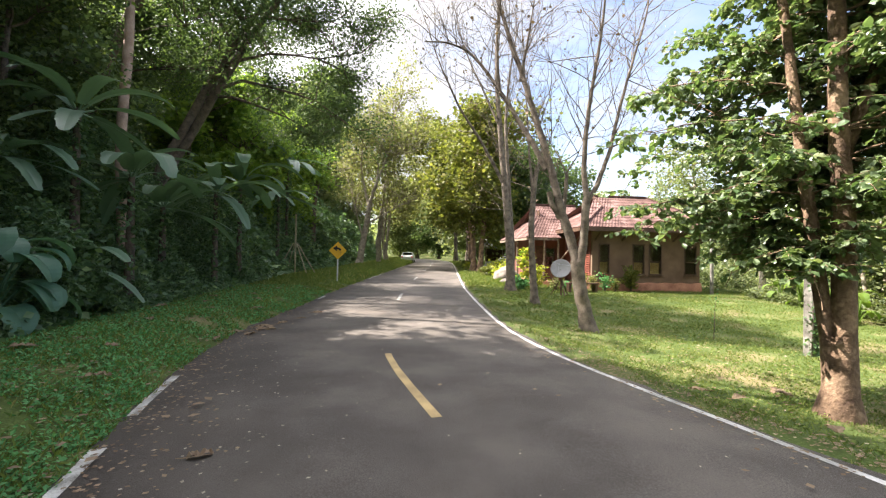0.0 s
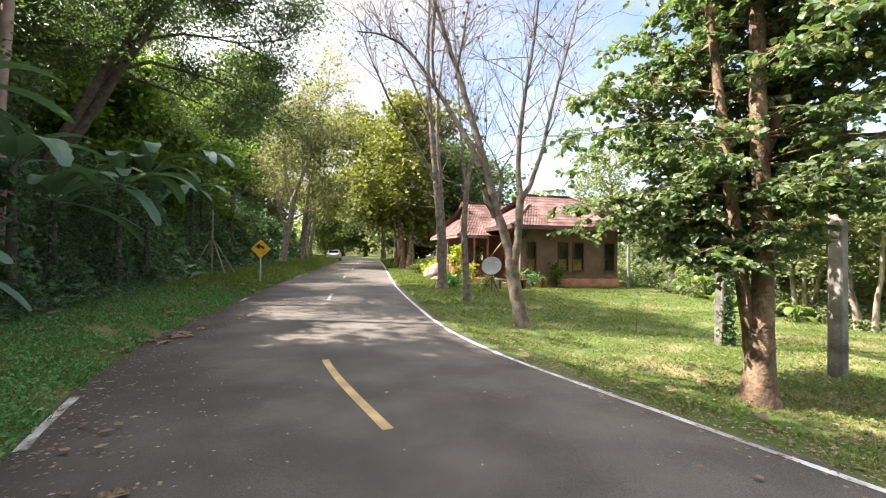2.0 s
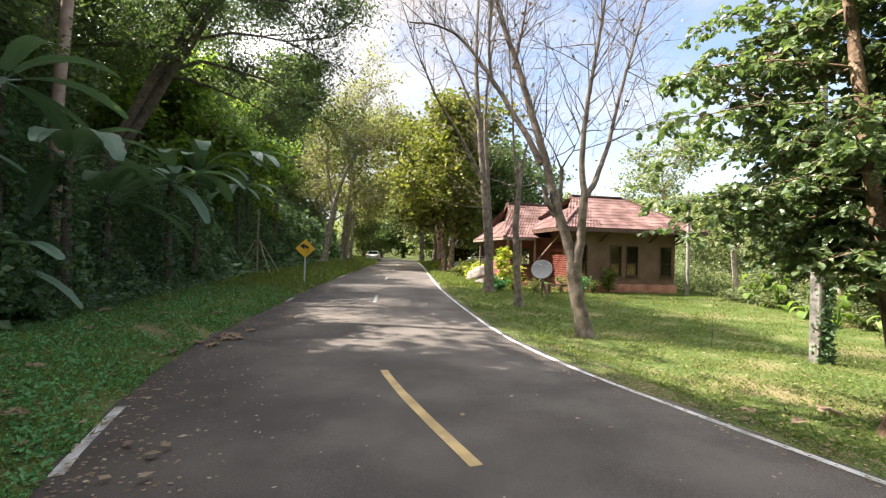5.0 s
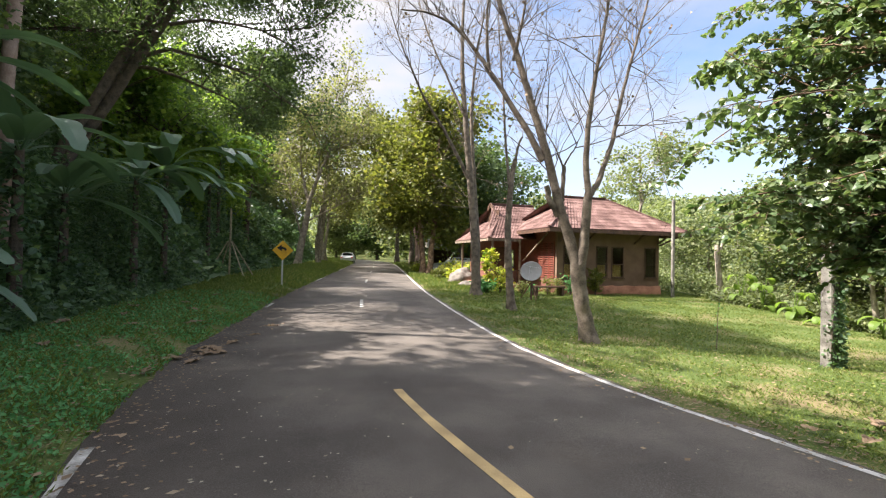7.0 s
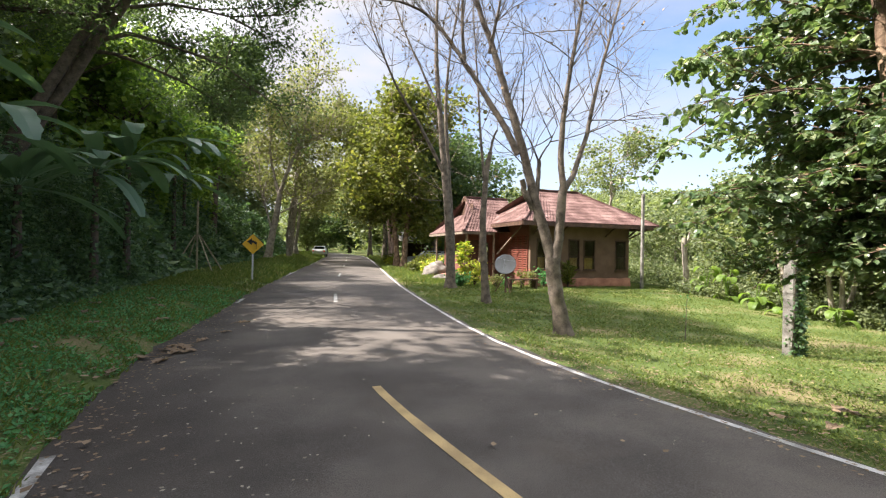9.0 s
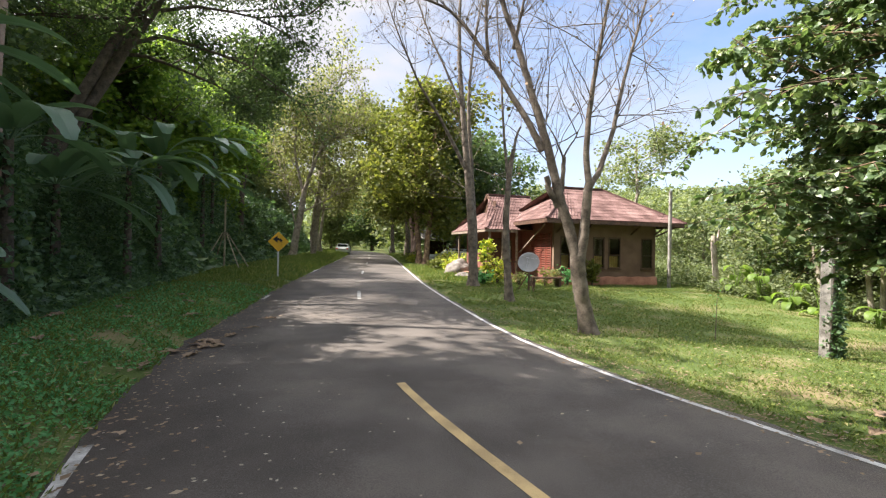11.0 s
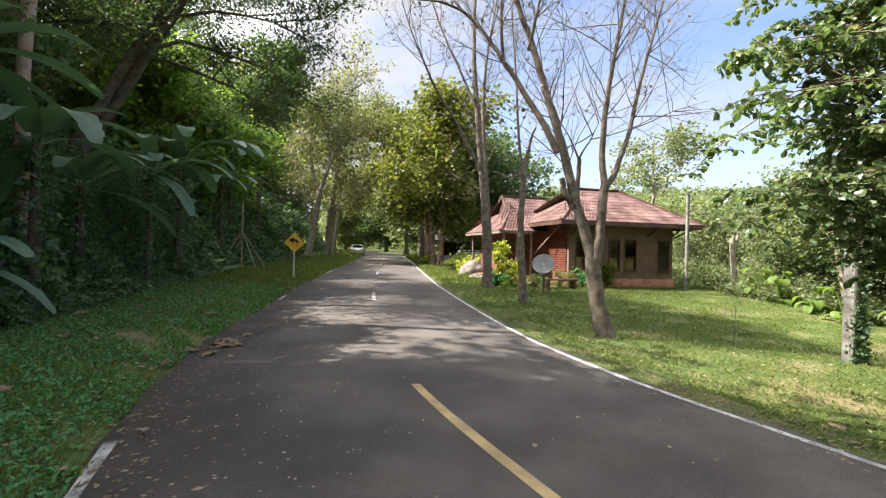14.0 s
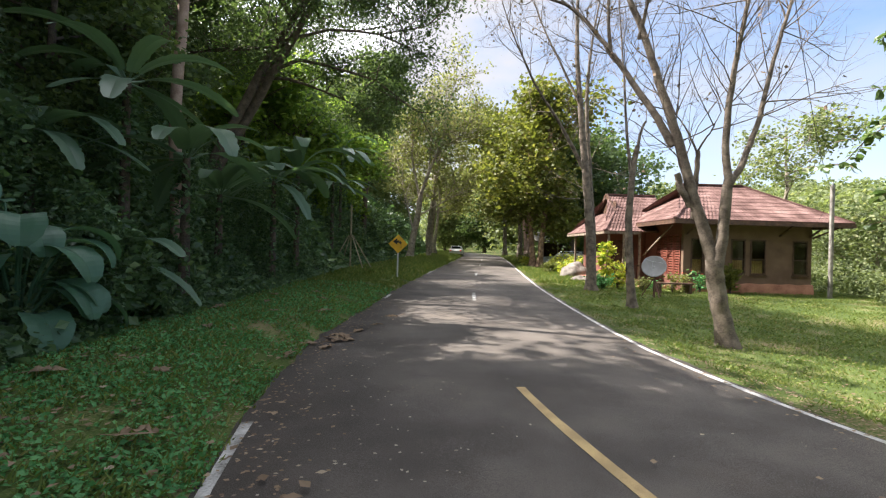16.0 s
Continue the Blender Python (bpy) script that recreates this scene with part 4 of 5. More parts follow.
leafy_tree("garden_tree", 10.5, 74, 24.0, "tall olive tree beyond the bend", BARK_GREY, PALE_LEAF, 29, 0.3, 0.25, 6.5, 15, 12000, 0.42, clump=1.1, dens=8)
leafy_tree("garden_tree", 22.5, 33.5, 12.5, "open pale tree behind the house roof", BARK_PALE, FAR_LEAF, 30, 0.2, 0.45, 4.2, 11, 4200, 0.22, clump=0.5)
far_specs = ((-10, 106, 16), (20, 104, 15), (16, 90, 14), (26, 78, 14), (-13, 80, 17), (-16, 95, 17), (8, 128, 17), (22, 64, 14), (30, 62, 13))
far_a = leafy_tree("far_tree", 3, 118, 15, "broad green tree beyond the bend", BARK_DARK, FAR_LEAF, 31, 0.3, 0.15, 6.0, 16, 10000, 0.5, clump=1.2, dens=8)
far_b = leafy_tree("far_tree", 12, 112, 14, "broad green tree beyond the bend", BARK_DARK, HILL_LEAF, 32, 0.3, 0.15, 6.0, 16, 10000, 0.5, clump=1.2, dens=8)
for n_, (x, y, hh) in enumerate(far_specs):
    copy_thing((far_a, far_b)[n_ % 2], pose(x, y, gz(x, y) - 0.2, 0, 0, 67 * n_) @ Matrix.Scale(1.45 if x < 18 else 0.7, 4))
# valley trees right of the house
val_a = leafy_tree("valley_tree", 27, 24, 10, "tree on the falling slope, haze put into its pale green leaves", BARK_PALE, FAR_LEAF, 33, 0.2, 0.12, 4.2, 15, 9000, 0.26, clump=0.8, dens=8)
val_b = leafy_tree("valley_tree", 22, 13, 7.0, "tree on the falling slope, haze put into its pale green leaves", BARK_PALE, FAR_LEAF, 34, 0.16, 0.2, 3.6, 14, 6500, 0.22, stems=3, clump=0.75, dens=7)
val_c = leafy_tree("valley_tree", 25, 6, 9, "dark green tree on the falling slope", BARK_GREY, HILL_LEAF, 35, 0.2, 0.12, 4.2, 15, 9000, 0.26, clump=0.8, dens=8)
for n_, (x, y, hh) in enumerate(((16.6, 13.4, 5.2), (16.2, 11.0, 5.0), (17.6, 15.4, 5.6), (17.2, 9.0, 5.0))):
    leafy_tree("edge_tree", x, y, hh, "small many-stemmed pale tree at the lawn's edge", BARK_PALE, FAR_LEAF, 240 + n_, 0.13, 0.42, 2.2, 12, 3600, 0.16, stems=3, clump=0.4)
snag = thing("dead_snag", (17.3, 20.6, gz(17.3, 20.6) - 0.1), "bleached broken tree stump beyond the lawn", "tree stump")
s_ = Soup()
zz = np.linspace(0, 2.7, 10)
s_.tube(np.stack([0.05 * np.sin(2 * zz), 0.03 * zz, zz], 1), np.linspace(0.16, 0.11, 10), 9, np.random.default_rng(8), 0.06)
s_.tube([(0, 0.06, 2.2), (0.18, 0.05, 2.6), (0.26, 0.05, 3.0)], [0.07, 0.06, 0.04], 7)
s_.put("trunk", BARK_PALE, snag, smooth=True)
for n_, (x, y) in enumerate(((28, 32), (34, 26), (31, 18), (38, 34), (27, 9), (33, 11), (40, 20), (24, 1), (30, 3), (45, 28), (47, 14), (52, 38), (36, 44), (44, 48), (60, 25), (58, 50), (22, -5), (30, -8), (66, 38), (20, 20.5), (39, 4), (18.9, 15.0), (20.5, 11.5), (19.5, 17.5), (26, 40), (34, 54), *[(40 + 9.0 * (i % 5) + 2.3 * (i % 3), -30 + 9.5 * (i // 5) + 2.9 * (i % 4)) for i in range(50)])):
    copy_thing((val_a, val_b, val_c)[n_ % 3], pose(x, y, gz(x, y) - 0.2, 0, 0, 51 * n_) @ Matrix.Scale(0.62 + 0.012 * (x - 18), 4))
# woods on the left hill
# last tree added to shade the lane; other heights also shape its light
hill_specs = ((-11, 2.5, 14), (-14.2, 21.5, 12.5), (-20, 28, 14), (-10.6, 13.6, 8.6), (-15, 14.5, 9.5), (-18.5, 14.5, 13), (-21, 21, 14), (-14.0, 33, 13), (-14, 40, 13), (-16, 44, 15), (-15, 54, 15), (-14, 64, 14), (-20, 32, 16), (-20, 6, 20), (-18, 10.5, 18), (-12, 2, 14), (-14, -6, 15), (-16, 74, 15), (-10, -14, 14), (-24, 18, 15), (-13.6, 17.6, 9.5))
hill_a = leafy_tree("hill_tree", -12.5, 5.0, 15, "dark dense jungle tree on the bank", BARK_DARK, HILL_LEAF, 41, 0.28, 0.12, 5.0, 20, 26000, 0.25, clump=0.55, dens=9, sink=0.4)
hill_b = leafy_tree("hill_tree", -16.5, 6, 15, "dark dense jungle tree on the bank", BARK_DARK, HILL_LEAF, 42, 0.28, 0.12, 5.2, 20, 26000, 0.25, clump=0.55, dens=9, sink=0.4)
for n_, (x, y, hh) in enumerate(hill_specs):
    copy_thing((hill_a, hill_b)[n_ % 2], pose(x, y, gz(x, y) - 0.4, 0, 0, 83 * n_) @ Matrix.Scale(hh / 15.5, 4))
# added tree: its crown stays out of view and casts bands on the lawn
leafy_tree("hill_tree", -12.4, 18.4, 18.0, "tall added tree whose unseen high crown shades the lawn", BARK_DARK, HILL_LEAF, 46, 0.24, 0.66, 3.4, 12, 6000, 0.2, (8.6, 0.0), clump=0.6, dens=7, sink=0.4)
hill_d = leafy_tree("bank_tree", -10.2, 32.5, 9.5, "bright green tree on the bank, sunlight put into its leaf colour", BARK_DARK, SUN_TINTED_LEAF, 45, 0.18, 0.12, 3.8, 16, 13000, 0.26, clump=0.45, dens=9, sink=0.4)
for x, y, hh, rz in ((-10.0, 38.5, 10, 70), (-12.0, 28.6, 9.5, 140), (-9.6, 45, 10, 220)):
    copy_thing(hill_d, pose(x, y, gz(x, y) - 0.4, 0, 0, rz) @ Matrix.Scale(hh / 9.5, 4))
# unseen trees added up-sun so that the near lane lies in shade
hill_c = leafy_tree("hill_tree", -8.5, 5.4, 14.5, "tall jungle tree added out of view, its crown shading the lane", BARK_DARK, HILL_LEAF, 44, 0.22, 0.55, 4.8, 19, 24000, 0.24, clump=0.5, dens=9, sink=0.4)
for x, y, hh, rz in ((-9.6, 1.2, 14, 70), (-10.6, 6.2, 13.0, 140)):
    copy_thing(hill_c, pose(x, y, gz(x, y) - 0.4, 0, 0, rz) @ Matrix.Scale(hh / 14.5, 4))
leafy_tree("overhanging_tree", -11.2, 22.5, 16.0, "leaning feathery tree that overhangs the lane", BARK_DARK, DARK_LEAF, 43, 0.40, 0.5, 6.4, 26, 78000, 0.17, (10.0, 0.0), 3, 0.55, 0.4, 10, droop=0.6, aspect=0.2)
leafy_tree("hill_tree", -7.2, 45, 20.5, "tall round-crowned dark tree above the bank", BARK_DARK, HILL_LEAF, 47, 0.25, 0.72, 3.0, 14, 9000, 0.3, (2.0, 0.0), clump=0.6, dens=8, sink=0.4)
slim = thing("slim_tree", (-7.9, 14.3, gz(-7.9, 14.3) - 0.3), "straight slim pinkish trunk among the jungle", "tree")
s_ = Soup()
zz = np.linspace(0, 12.5, 16)
s_.tube(np.stack([0.05 * np.sin(zz), 0.04 * np.cos(zz * 0.7), zz], 1), np.linspace(0.16, 0.10, 16), 10, np.random.default_rng(3), 0.02)
s_.put("trunk", BARK_PINK, slim, smooth=True)


def undergrowth(name, y0, y1, u0, u1, n, size, tall, seed, label):
    rng = np.random.default_rng(seed)
    y = rng.uniform(y0, y1, n)
    u = bank_u(y) - 0.3 + (u1 - u0) * rng.random(n) ** 1.3
    x = line_x(y) - u
    lump = 0.5 + 0.5 * np.sin(x * 1.1 + 1.6 * np.sin(y * 0.53)) * np.sin(y * 0.9 + 1.2 * np.sin(x * 0.8))
    lump = 0.6 * lump + 0.4 * (0.5 + 0.5 * np.sin(x * 3.7 + y * 2.1) * np.sin(y * 3.1 - x * 1.3))
    foot = bank_u(y) - 0.3 + 0.7 * np.sin(y * 0.8) * np.sin(y * 0.37 + 1.0) + 0.35 * np.sin(y * 2.3)
    h = tall * (0.10 + 1.25 * lump) * ease((u - foot + 0.1) / 2.8) + 0.22 * rng.random(n)
    z = ground_z(x, y) + h * rng.uniform(0.1, 1.0, n) ** 0.5
    size = size * np.where(rng.random(n) < 0.12, 2.2, 1.0)[:, None]
    s = Soup()
    s.leaves(np.stack([x, y, z], 1) + rng.normal(0, 0.06, (n, 3)), size, rng, 0.4, 0.35, 0.36)
    return tagged(s.put(name, UNDER), label, "undergrowth", kind="stuff")


undergrowth("undergrowth", 1, 24, 5.9, 14, 260000, 0.085, 3.3, 51, "dense dark green creeper and shrub bank")
undergrowth("undergrowth", 24, 80, 5.6, 15, 80000, 0.24, 3.4, 52, "dense dark green creeper and shrub bank farther on")
undergrowth("undergrowth", -20, 1, 5.9, 13, 18000, 0.24, 2.3, 53, "dense dark green creeper and shrub bank")


def right_scrub():
    rng = np.random.default_rng(54)
    n = 190000
    x = 15.9 + 36 * rng.random(n) ** 2.0
    y = rng.uniform(-8, 46, n)
    keep = ~((x < 17.6) & (y > 20.0) & (y < 31)) & (x > 15.6 + 0.6 * np.sin(y * 0.9) + 0.3 * np.sin(y * 2.7) + 0.25 * np.clip(y - 20, 0, 60))
    x, y = x[keep], y[keep]
    lump = 0.5 + 0.25 * np.sin(x * 1.3 + 1.4 * np.sin(y * 0.7)) + 0.25 * np.sin(y * 1.7 + 1.1 * np.sin(x * 0.9 + 2)) + 0.15 * np.sin(x * 4.1 - y * 3.3)
    h = 0.3 + 1.7 * np.clip(lump, 0, 1.2) * ease((x - 15.6) / 2.5)
    z = ground_z(x, y) + h * rng.random(len(x)) ** 0.6
    s = Soup()
    s.leaves(np.stack([x, y, z], 1), 0.14, rng, 0.4, 0.3, 0.36)
    tagged(s.put("valley_scrub", FAR_LEAF), "light green scrub on the falling slope", "scrub", kind="stuff")


right_scrub()


def far_woods():
    rng = np.random.default_rng(55)
    s = Soup()
    for cx_, cy_, sx, sy, n in ((140, 120, 110, 240, 90000), (10, 190, 150, 60, 26000), (-70, 90, 50, 110, 22000)):
        x, y = cx_ + rng.uniform(-sx, sx, n), cy_ + rng.uniform(-sy, sy, n)
        z = ground_z(x, y) + (4 + 7 * np.sin(x * 0.31 + np.sin(y * 0.2)) ** 2 * np.sin(y * 0.27) ** 2) * rng.random(n) ** 0.5
        ok = ((x > 62) | (y > 132) | (x < -26))
        s.leaves(np.stack([x, y, z], 1)[ok], 1.9, rng, 0.5, 0.3, 0.5)
    tagged(s.put("far_woods", FAR_LEAF), "wooded hills beyond the valley, haze put into their pale leaf colour", "woods", kind="stuff")


far_woods()


def banana(x, y, stem, leaves_n, length, seed, label="banana plant with long drooping torn leaves", z=None, lean=0.0):
    rng = np.random.default_rng(seed)
    t = thing("banana_plant", (x, y, (gz(x, y) if z is None else z) - 0.1), label, "banana plant")
    s = Soup()
    zz = np.linspace(0, stem, 8)
    s.tube(np.stack([lean * (zz / stem) ** 2, 0 * zz, zz], 1), np.linspace(0.13, 0.07, 8), 9)
    s.put("stem", BARK_DARK, t, smooth=True)
    skirt = Soup()
    m = int(230 * stem)
    hz = stem * rng.random(m) ** 1.2 * 0.95
    ra, an = (0.16 + 0.5 * (1 - hz / stem)) * rng.uniform(0.3, 1.0, m) ** 0.5, rng.uniform(0, 6.28, m)
    skirt.leaves(np.stack([lean * (hz / stem) ** 2 + ra * np.cos(an), ra * np.sin(an), hz], 1), 0.15, rng, 0.3, 0.5, 0.34)
    skirt.put("creeper", UNDER, t, "dark creeper round the stem")
    for q in range(leaves_n):
        b = Soup()
        a = q * 2.4 + rng.uniform(-0.3, 0.3)
        rise = rng.uniform(-0.25, 1.05)
        foot = np.array([lean, 0, stem - 0.1])
        d = np.array([math.cos(a) * math.cos(rise), math.sin(a) * math.cos(rise), math.sin(rise)])
        ln = length * rng.uniform(0.75, 1.1)
        top = foot + d * 0.16 * ln
        b.tube([foot, (foot + top) / 2, top], [0.03, 0.025, 0.02], 5)
        b.blade(top, a, ln, 0.25 * ln, rise, rng.uniform(0.35, 1.15), rng, 30, 0.12, 0.2, 0.38)
        b.put("leaf", BANANA, t, smooth=False)
    return t


banana(-7.7, 12.0, 4.7, 13, 2.0, 61)
banana(-6.8, 12.6, 3.35, 10, 2.0, 62)
banana(-8.4, 10.6, 3.0, 9, 1.7, 69)
banana(-6.9, 18.6, 3.7, 12, 2.3, 63)
banana(-7.4, 15.6, 2.9, 11, 2.1, 68)
banana(-6.7, 20.8, 4.4, 12, 2.6, 64)
banana(-7.3, 33.0, 7.4, 11, 2.9, 65)
banana(-7.2, 30.0, 5.0, 10, 2.6, 66)
banana(-7.0, 10.6, 1.3, 6, 1.5, 67)


def broad_plant(x, y, seed, n=9, size=0.95, label="large-leaved plant with drooping dull green leaves", leaf=None):
    rng = np.random.default_rng(seed)
    t = thing("broad_leaved_plant", (x, y, gz(x, y) - 0.03), label, "plant")
    for q in range(n):
        b = Soup()
        a = q * 2.4 + rng.uniform(-0.3, 0.3)
        hgt = rng.uniform(0.35, 2.5) * (size / 0.95)
        out = rng.uniform(0.15, 0.7) * size
        top = np.array([math.cos(a) * out, math.sin(a) * out, hgt])
        b.tube([(0, 0, 0), top * 0.5 + [0, 0, 0.15 * hgt], top], [0.025, 0.02, 0.014], 5)
        b.blade(top, a, size * rng.uniform(0.8, 1.15), size * 0.66, 0.3, 1.6, rng, 12, 0.2, 0.10, 0.45)
        b.put("leaf", leaf or BROAD, t)


broad_plant(-6.95, 8.7, 71, 30, 0.82)
broad_plant(-7.6, 7.6, 72, 9)
for n_, (x, y) in enumerate(((15.6, 15.6), (16.0, 17.2), (15.2, 14.2), (16.4, 18.6))):
    broad_plant(x, y, 75 + n_, 9, 0.5, "bright green broad-leaved plant at the lawn's edge", SUN_TINTED_LEAF)
broad_plant(15.3, 12.6, 73, 5, 0.5, "bright green broad-leaved plant at the lawn's edge", SUN_TINTED_LEAF)


def big_tree():
    """The twin-stemmed tree by the road, with boughs of broad hanging leaflets."""
    rng = np.random.default_rng(81)
    x, y = 4.93, 5.35
    t = thing("broadleaf_tree", (x, y, gz(x, y) - 0.08), "twin-stemmed brown-barked tree with broad green leaves", "tree")
    s, c = Soup(), Soup()
    zz = np.linspace(0, 7.5, 22)
    main = np.stack([0.02 + 0.03 * np.sin(zz * 1.3) - 0.03 * zz * (zz > 3) * 0.5, 0.03 * np.cos(zz), zz], 1)
    s.tube(main, (0.145 - 0.011 * zz) * (1 + 0.95 * np.exp(-zz / 0.4)), 14, rng, 0.05)
    side = np.stack([-0.05 - 0.10 * np.clip(zz - 0.7, 0, 9) ** 0.8, 0.05 + 0.08 * zz, zz + 0.3], 1)[:18]
    s.tube(side, np.linspace(0.10, 0.045, 18), 11, rng, 0.05)
    fork = np.array([[0, 0, 3.2], [0.25, -0.05, 3.9], [0.55, -0.1, 4.8], [0.8, -0.2, 6.0]])
    s.tube(smooth_path(fork), np.linspace(0.085, 0.04, 19), 10, rng, 0.04)
    boughs = []
    for q in range(68):
        stem = (main, side)[q % 2]
        f = rng.uniform(0.31, 0.78) if q % 5 else rng.uniform(0.7, 1.0)
        i = int(f * (len(stem) - 1))
        a = rng.uniform(0, 6.28) if q % 3 == 0 else rng.normal(1.72, 0.55)
        ln = (rng.uniform(1.2, 2.6) if q % 3 == 0 else rng.uniform(1.5, 3.3)) * float(np.clip((stem[i][2] - 1.2) / 2.3, 0.35, 1.0)) * (0.7 if stem[i][2] > 4.6 else 1.0)
        d = np.array([math.cos(a), math.sin(a), rng.uniform(0.0, 0.6)])
        p = [stem[i]]
        for _k in range(8):
            d = d + rng.normal(0, 0.12, 3) + np.array([0, 0, -0.045])
            d /= np.linalg.norm(d)
            p.append(p[-1] + d * ln / 8)
        p = np.array(p)
        s.tube(p, np.linspace(0.014, 0.005, 9), 6)
        boughs.append(p)
    for q in range(86):
        i = int((rng.uniform(0.33, 1.0) if q < 24 else rng.uniform(0.45, 0.92)) * 21)
        a = rng.uniform(-1.1, 1.3) if q < 24 else rng.uniform(-1.25, 0.7)
        ln = rng.uniform(1.3, 2.8) * float(np.clip((main[i][2] - 1.2) / 2.3, 0.35, 1.0))
        d = np.array([math.cos(a), math.sin(a), rng.uniform(0.0, 0.6)])
        p = [main[i]]
        for _k in range(8):
            d = d + rng.normal(0, 0.12, 3) + np.array([0, 0, -0.045])
            d /= np.linalg.norm(d)
            p.append(p[-1] + d * ln / 8)
        s.tube(np.array(p), np.linspace(0.014, 0.005, 9), 6)
        boughs.append(np.array(p))
    for q in range(13):
        i = int(rng.uniform(0.40, 0.52) * 21)
        a = rng.normal(1.55, 0.4)
        ln = rng.uniform(1.7, 3.0)
        d = np.array([math.cos(a), math.sin(a), rng.uniform(0.0, 0.35)])
        p = [main[i]]
        for _k in range(8):
            d = d + rng.normal(0, 0.12, 3) + np.array([0, 0, -0.045])
            d /= np.linalg.norm(d)
            p.append(p[-1] + d * ln / 8)
        s.tube(np.array(p), np.linspace(0.014, 0.005, 9), 6)
        boughs.append(np.array(p))
    for p in boughs:
        for _k in range(23):
            i = rng.integers(2, 9)
            a = rng.uniform(0, 6.28)
            d = np.array([math.cos(a), math.sin(a), rng.uniform(-0.25, 0.3)])
            ln = rng.uniform(0.3, 0.6)
            if p[i][2] < 1.65 + 0.29 * math.hypot(p[i][0], p[i][1]):
                continue
            w = p[i] + d * ln * np.linspace(0, 1, 5)[:, None] + np.array([0, 0, -0.12]) * np.linspace(0, 1, 5)[:, None] ** 2
            s.tube(w, np.linspace(0.006, 0.003, 5), 3)
            m = 13
            fr = rng.uniform(0.15, 1.0, m)
            at = p[i] + d * ln * fr[:, None] + np.array([0, 0, -0.12]) * fr[:, None] ** 2
            hd = math.atan2(d[1], d[0]) + rng.choice([-1.0, 1.0], m)
            c.leaves(at, 0.108, rng, 0.62, 0.5, 0.32, True, hd)
    s.put("trunk", BARK_BROWN, t, smooth=True)
    c.put("crown", BIG_LEAF, t)


big_tree()


# ---- garden, boulders, far things ----
def shrub(x, y, r, h, n, size, leaf, label, seed, name="shrub", spiky=False, flowers=0):
    rng = np.random.default_rng(seed)
    t = thing(name, (x, y, gz(x, y) - 0.03), label, "shrub")
    s, c = Soup(), Soup()
    tips = []
    for q in range(9):
        a, e = rng.uniform(0, 6.28), rng.uniform(0.1, 1.0)
        top = np.array([math.cos(a) * r * e * 0.8, math.sin(a) * r * e * 0.8, h * rng.uniform(0.55, 1.0)])
        p = np.array([top * f + np.array([0, 0, 0.12 * h * math.sin(f * 3.1)]) for f in (0, 0.3, 0.6, 1.0)])
        s.tube(p, [0.02, 0.015, 0.01, 0.005], 5)
        tips += [p[1], p[2], p[3], p[3]]
    s.put("stem", BARK_DARK, t)
    tp = np.array(tips)
    at = tp[rng.integers(0, len(tp), n)] + rng.normal(0, 0.22 * r, (n, 3)) * np.array([1, 1, 0.7])
    at[:, 2] = np.maximum(at[:, 2], 0.05)
    c.leaves(at, size, rng, 0.3, -0.5 if spiky else 0.1, 0.14 if spiky else 0.34)
    c.put("foliage", leaf, t)
    if flowers:
        f = Soup()
        f.leaves(tp[rng.integers(0, len(tp), flowers)] + rng.normal(0, 0.06, (flowers, 3)) + [0, 0, 0.1], 0.07, rng, 0.2, -0.2, 0.45)
        f.put("flowers", FLOWER, t)
    return t


shrub(6.5, 23.4, 0.55, 2.0, 420, 0.20, CROTON, "tall yellow-green croton shrub beside the porch", 101)
shrub(6.9, 22.9, 0.6, 1.1, 420, 0.16, CROTON, "low yellow-green croton shrub beside the porch", 102)
shrub(6.1, 22.7, 0.55, 0.7, 420, 0.15, WEED, "bright green low shrub beside the porch", 103)
for n_, (x, r, h) in enumerate(((7.6, 0.4, 0.6), (8.2, 0.35, 0.5), (8.9, 0.45, 0.8), (9.5, 0.4, 0.75), (10.1, 0.45, 0.9), (10.7, 0.4, 0.7))):
    shrub(x, 22.0 + 0.12 * (n_ % 2), r, h, 260, 0.11, (PALE_LEAF, WEED, YELLOW_LEAF)[n_ % 3], "small flowering border shrub before the porch" if n_ in (3, 4) else "small green border shrub before the porch", 110 + n_, "border_shrub", False, 16 if n_ in (3, 4) else 0)
shrub(11.5, 22.1, 0.4, 1.15, 300, 0.32, YELLOW_LEAF, "spiky bright green plant against the house wall", 120, "border_shrub", True)
for n_, (x, y, r, h, m) in enumerate(((8.6, 36.5, 1.1, 1.1, CROTON), (7.6, 35.6, 0.9, 0.8, YELLOW_LEAF), (9.8, 35.5, 0.9, 1.0, YELLOW_LEAF), (7.4, 44, 1.0, 1.0, YELLOW_LEAF), (8.2, 30.5, 0.7, 0.9, WEED), (6.9, 41, 0.8, 0.7, CROTON), (8.6, 27.8, 0.7, 1.0, PALE_LEAF), (7.3, 31.2, 0.8, 0.8, CROTON), (8.1, 33.0, 0.9, 1.0, CROTON), (6.7, 33.2, 0.6, 0.6, YELLOW_LEAF))):
    shrub(x, y, r, h, 700, 0.17, m, "rounded yellow-green garden shrub on the lawn", 130 + n_, "garden_shrub")


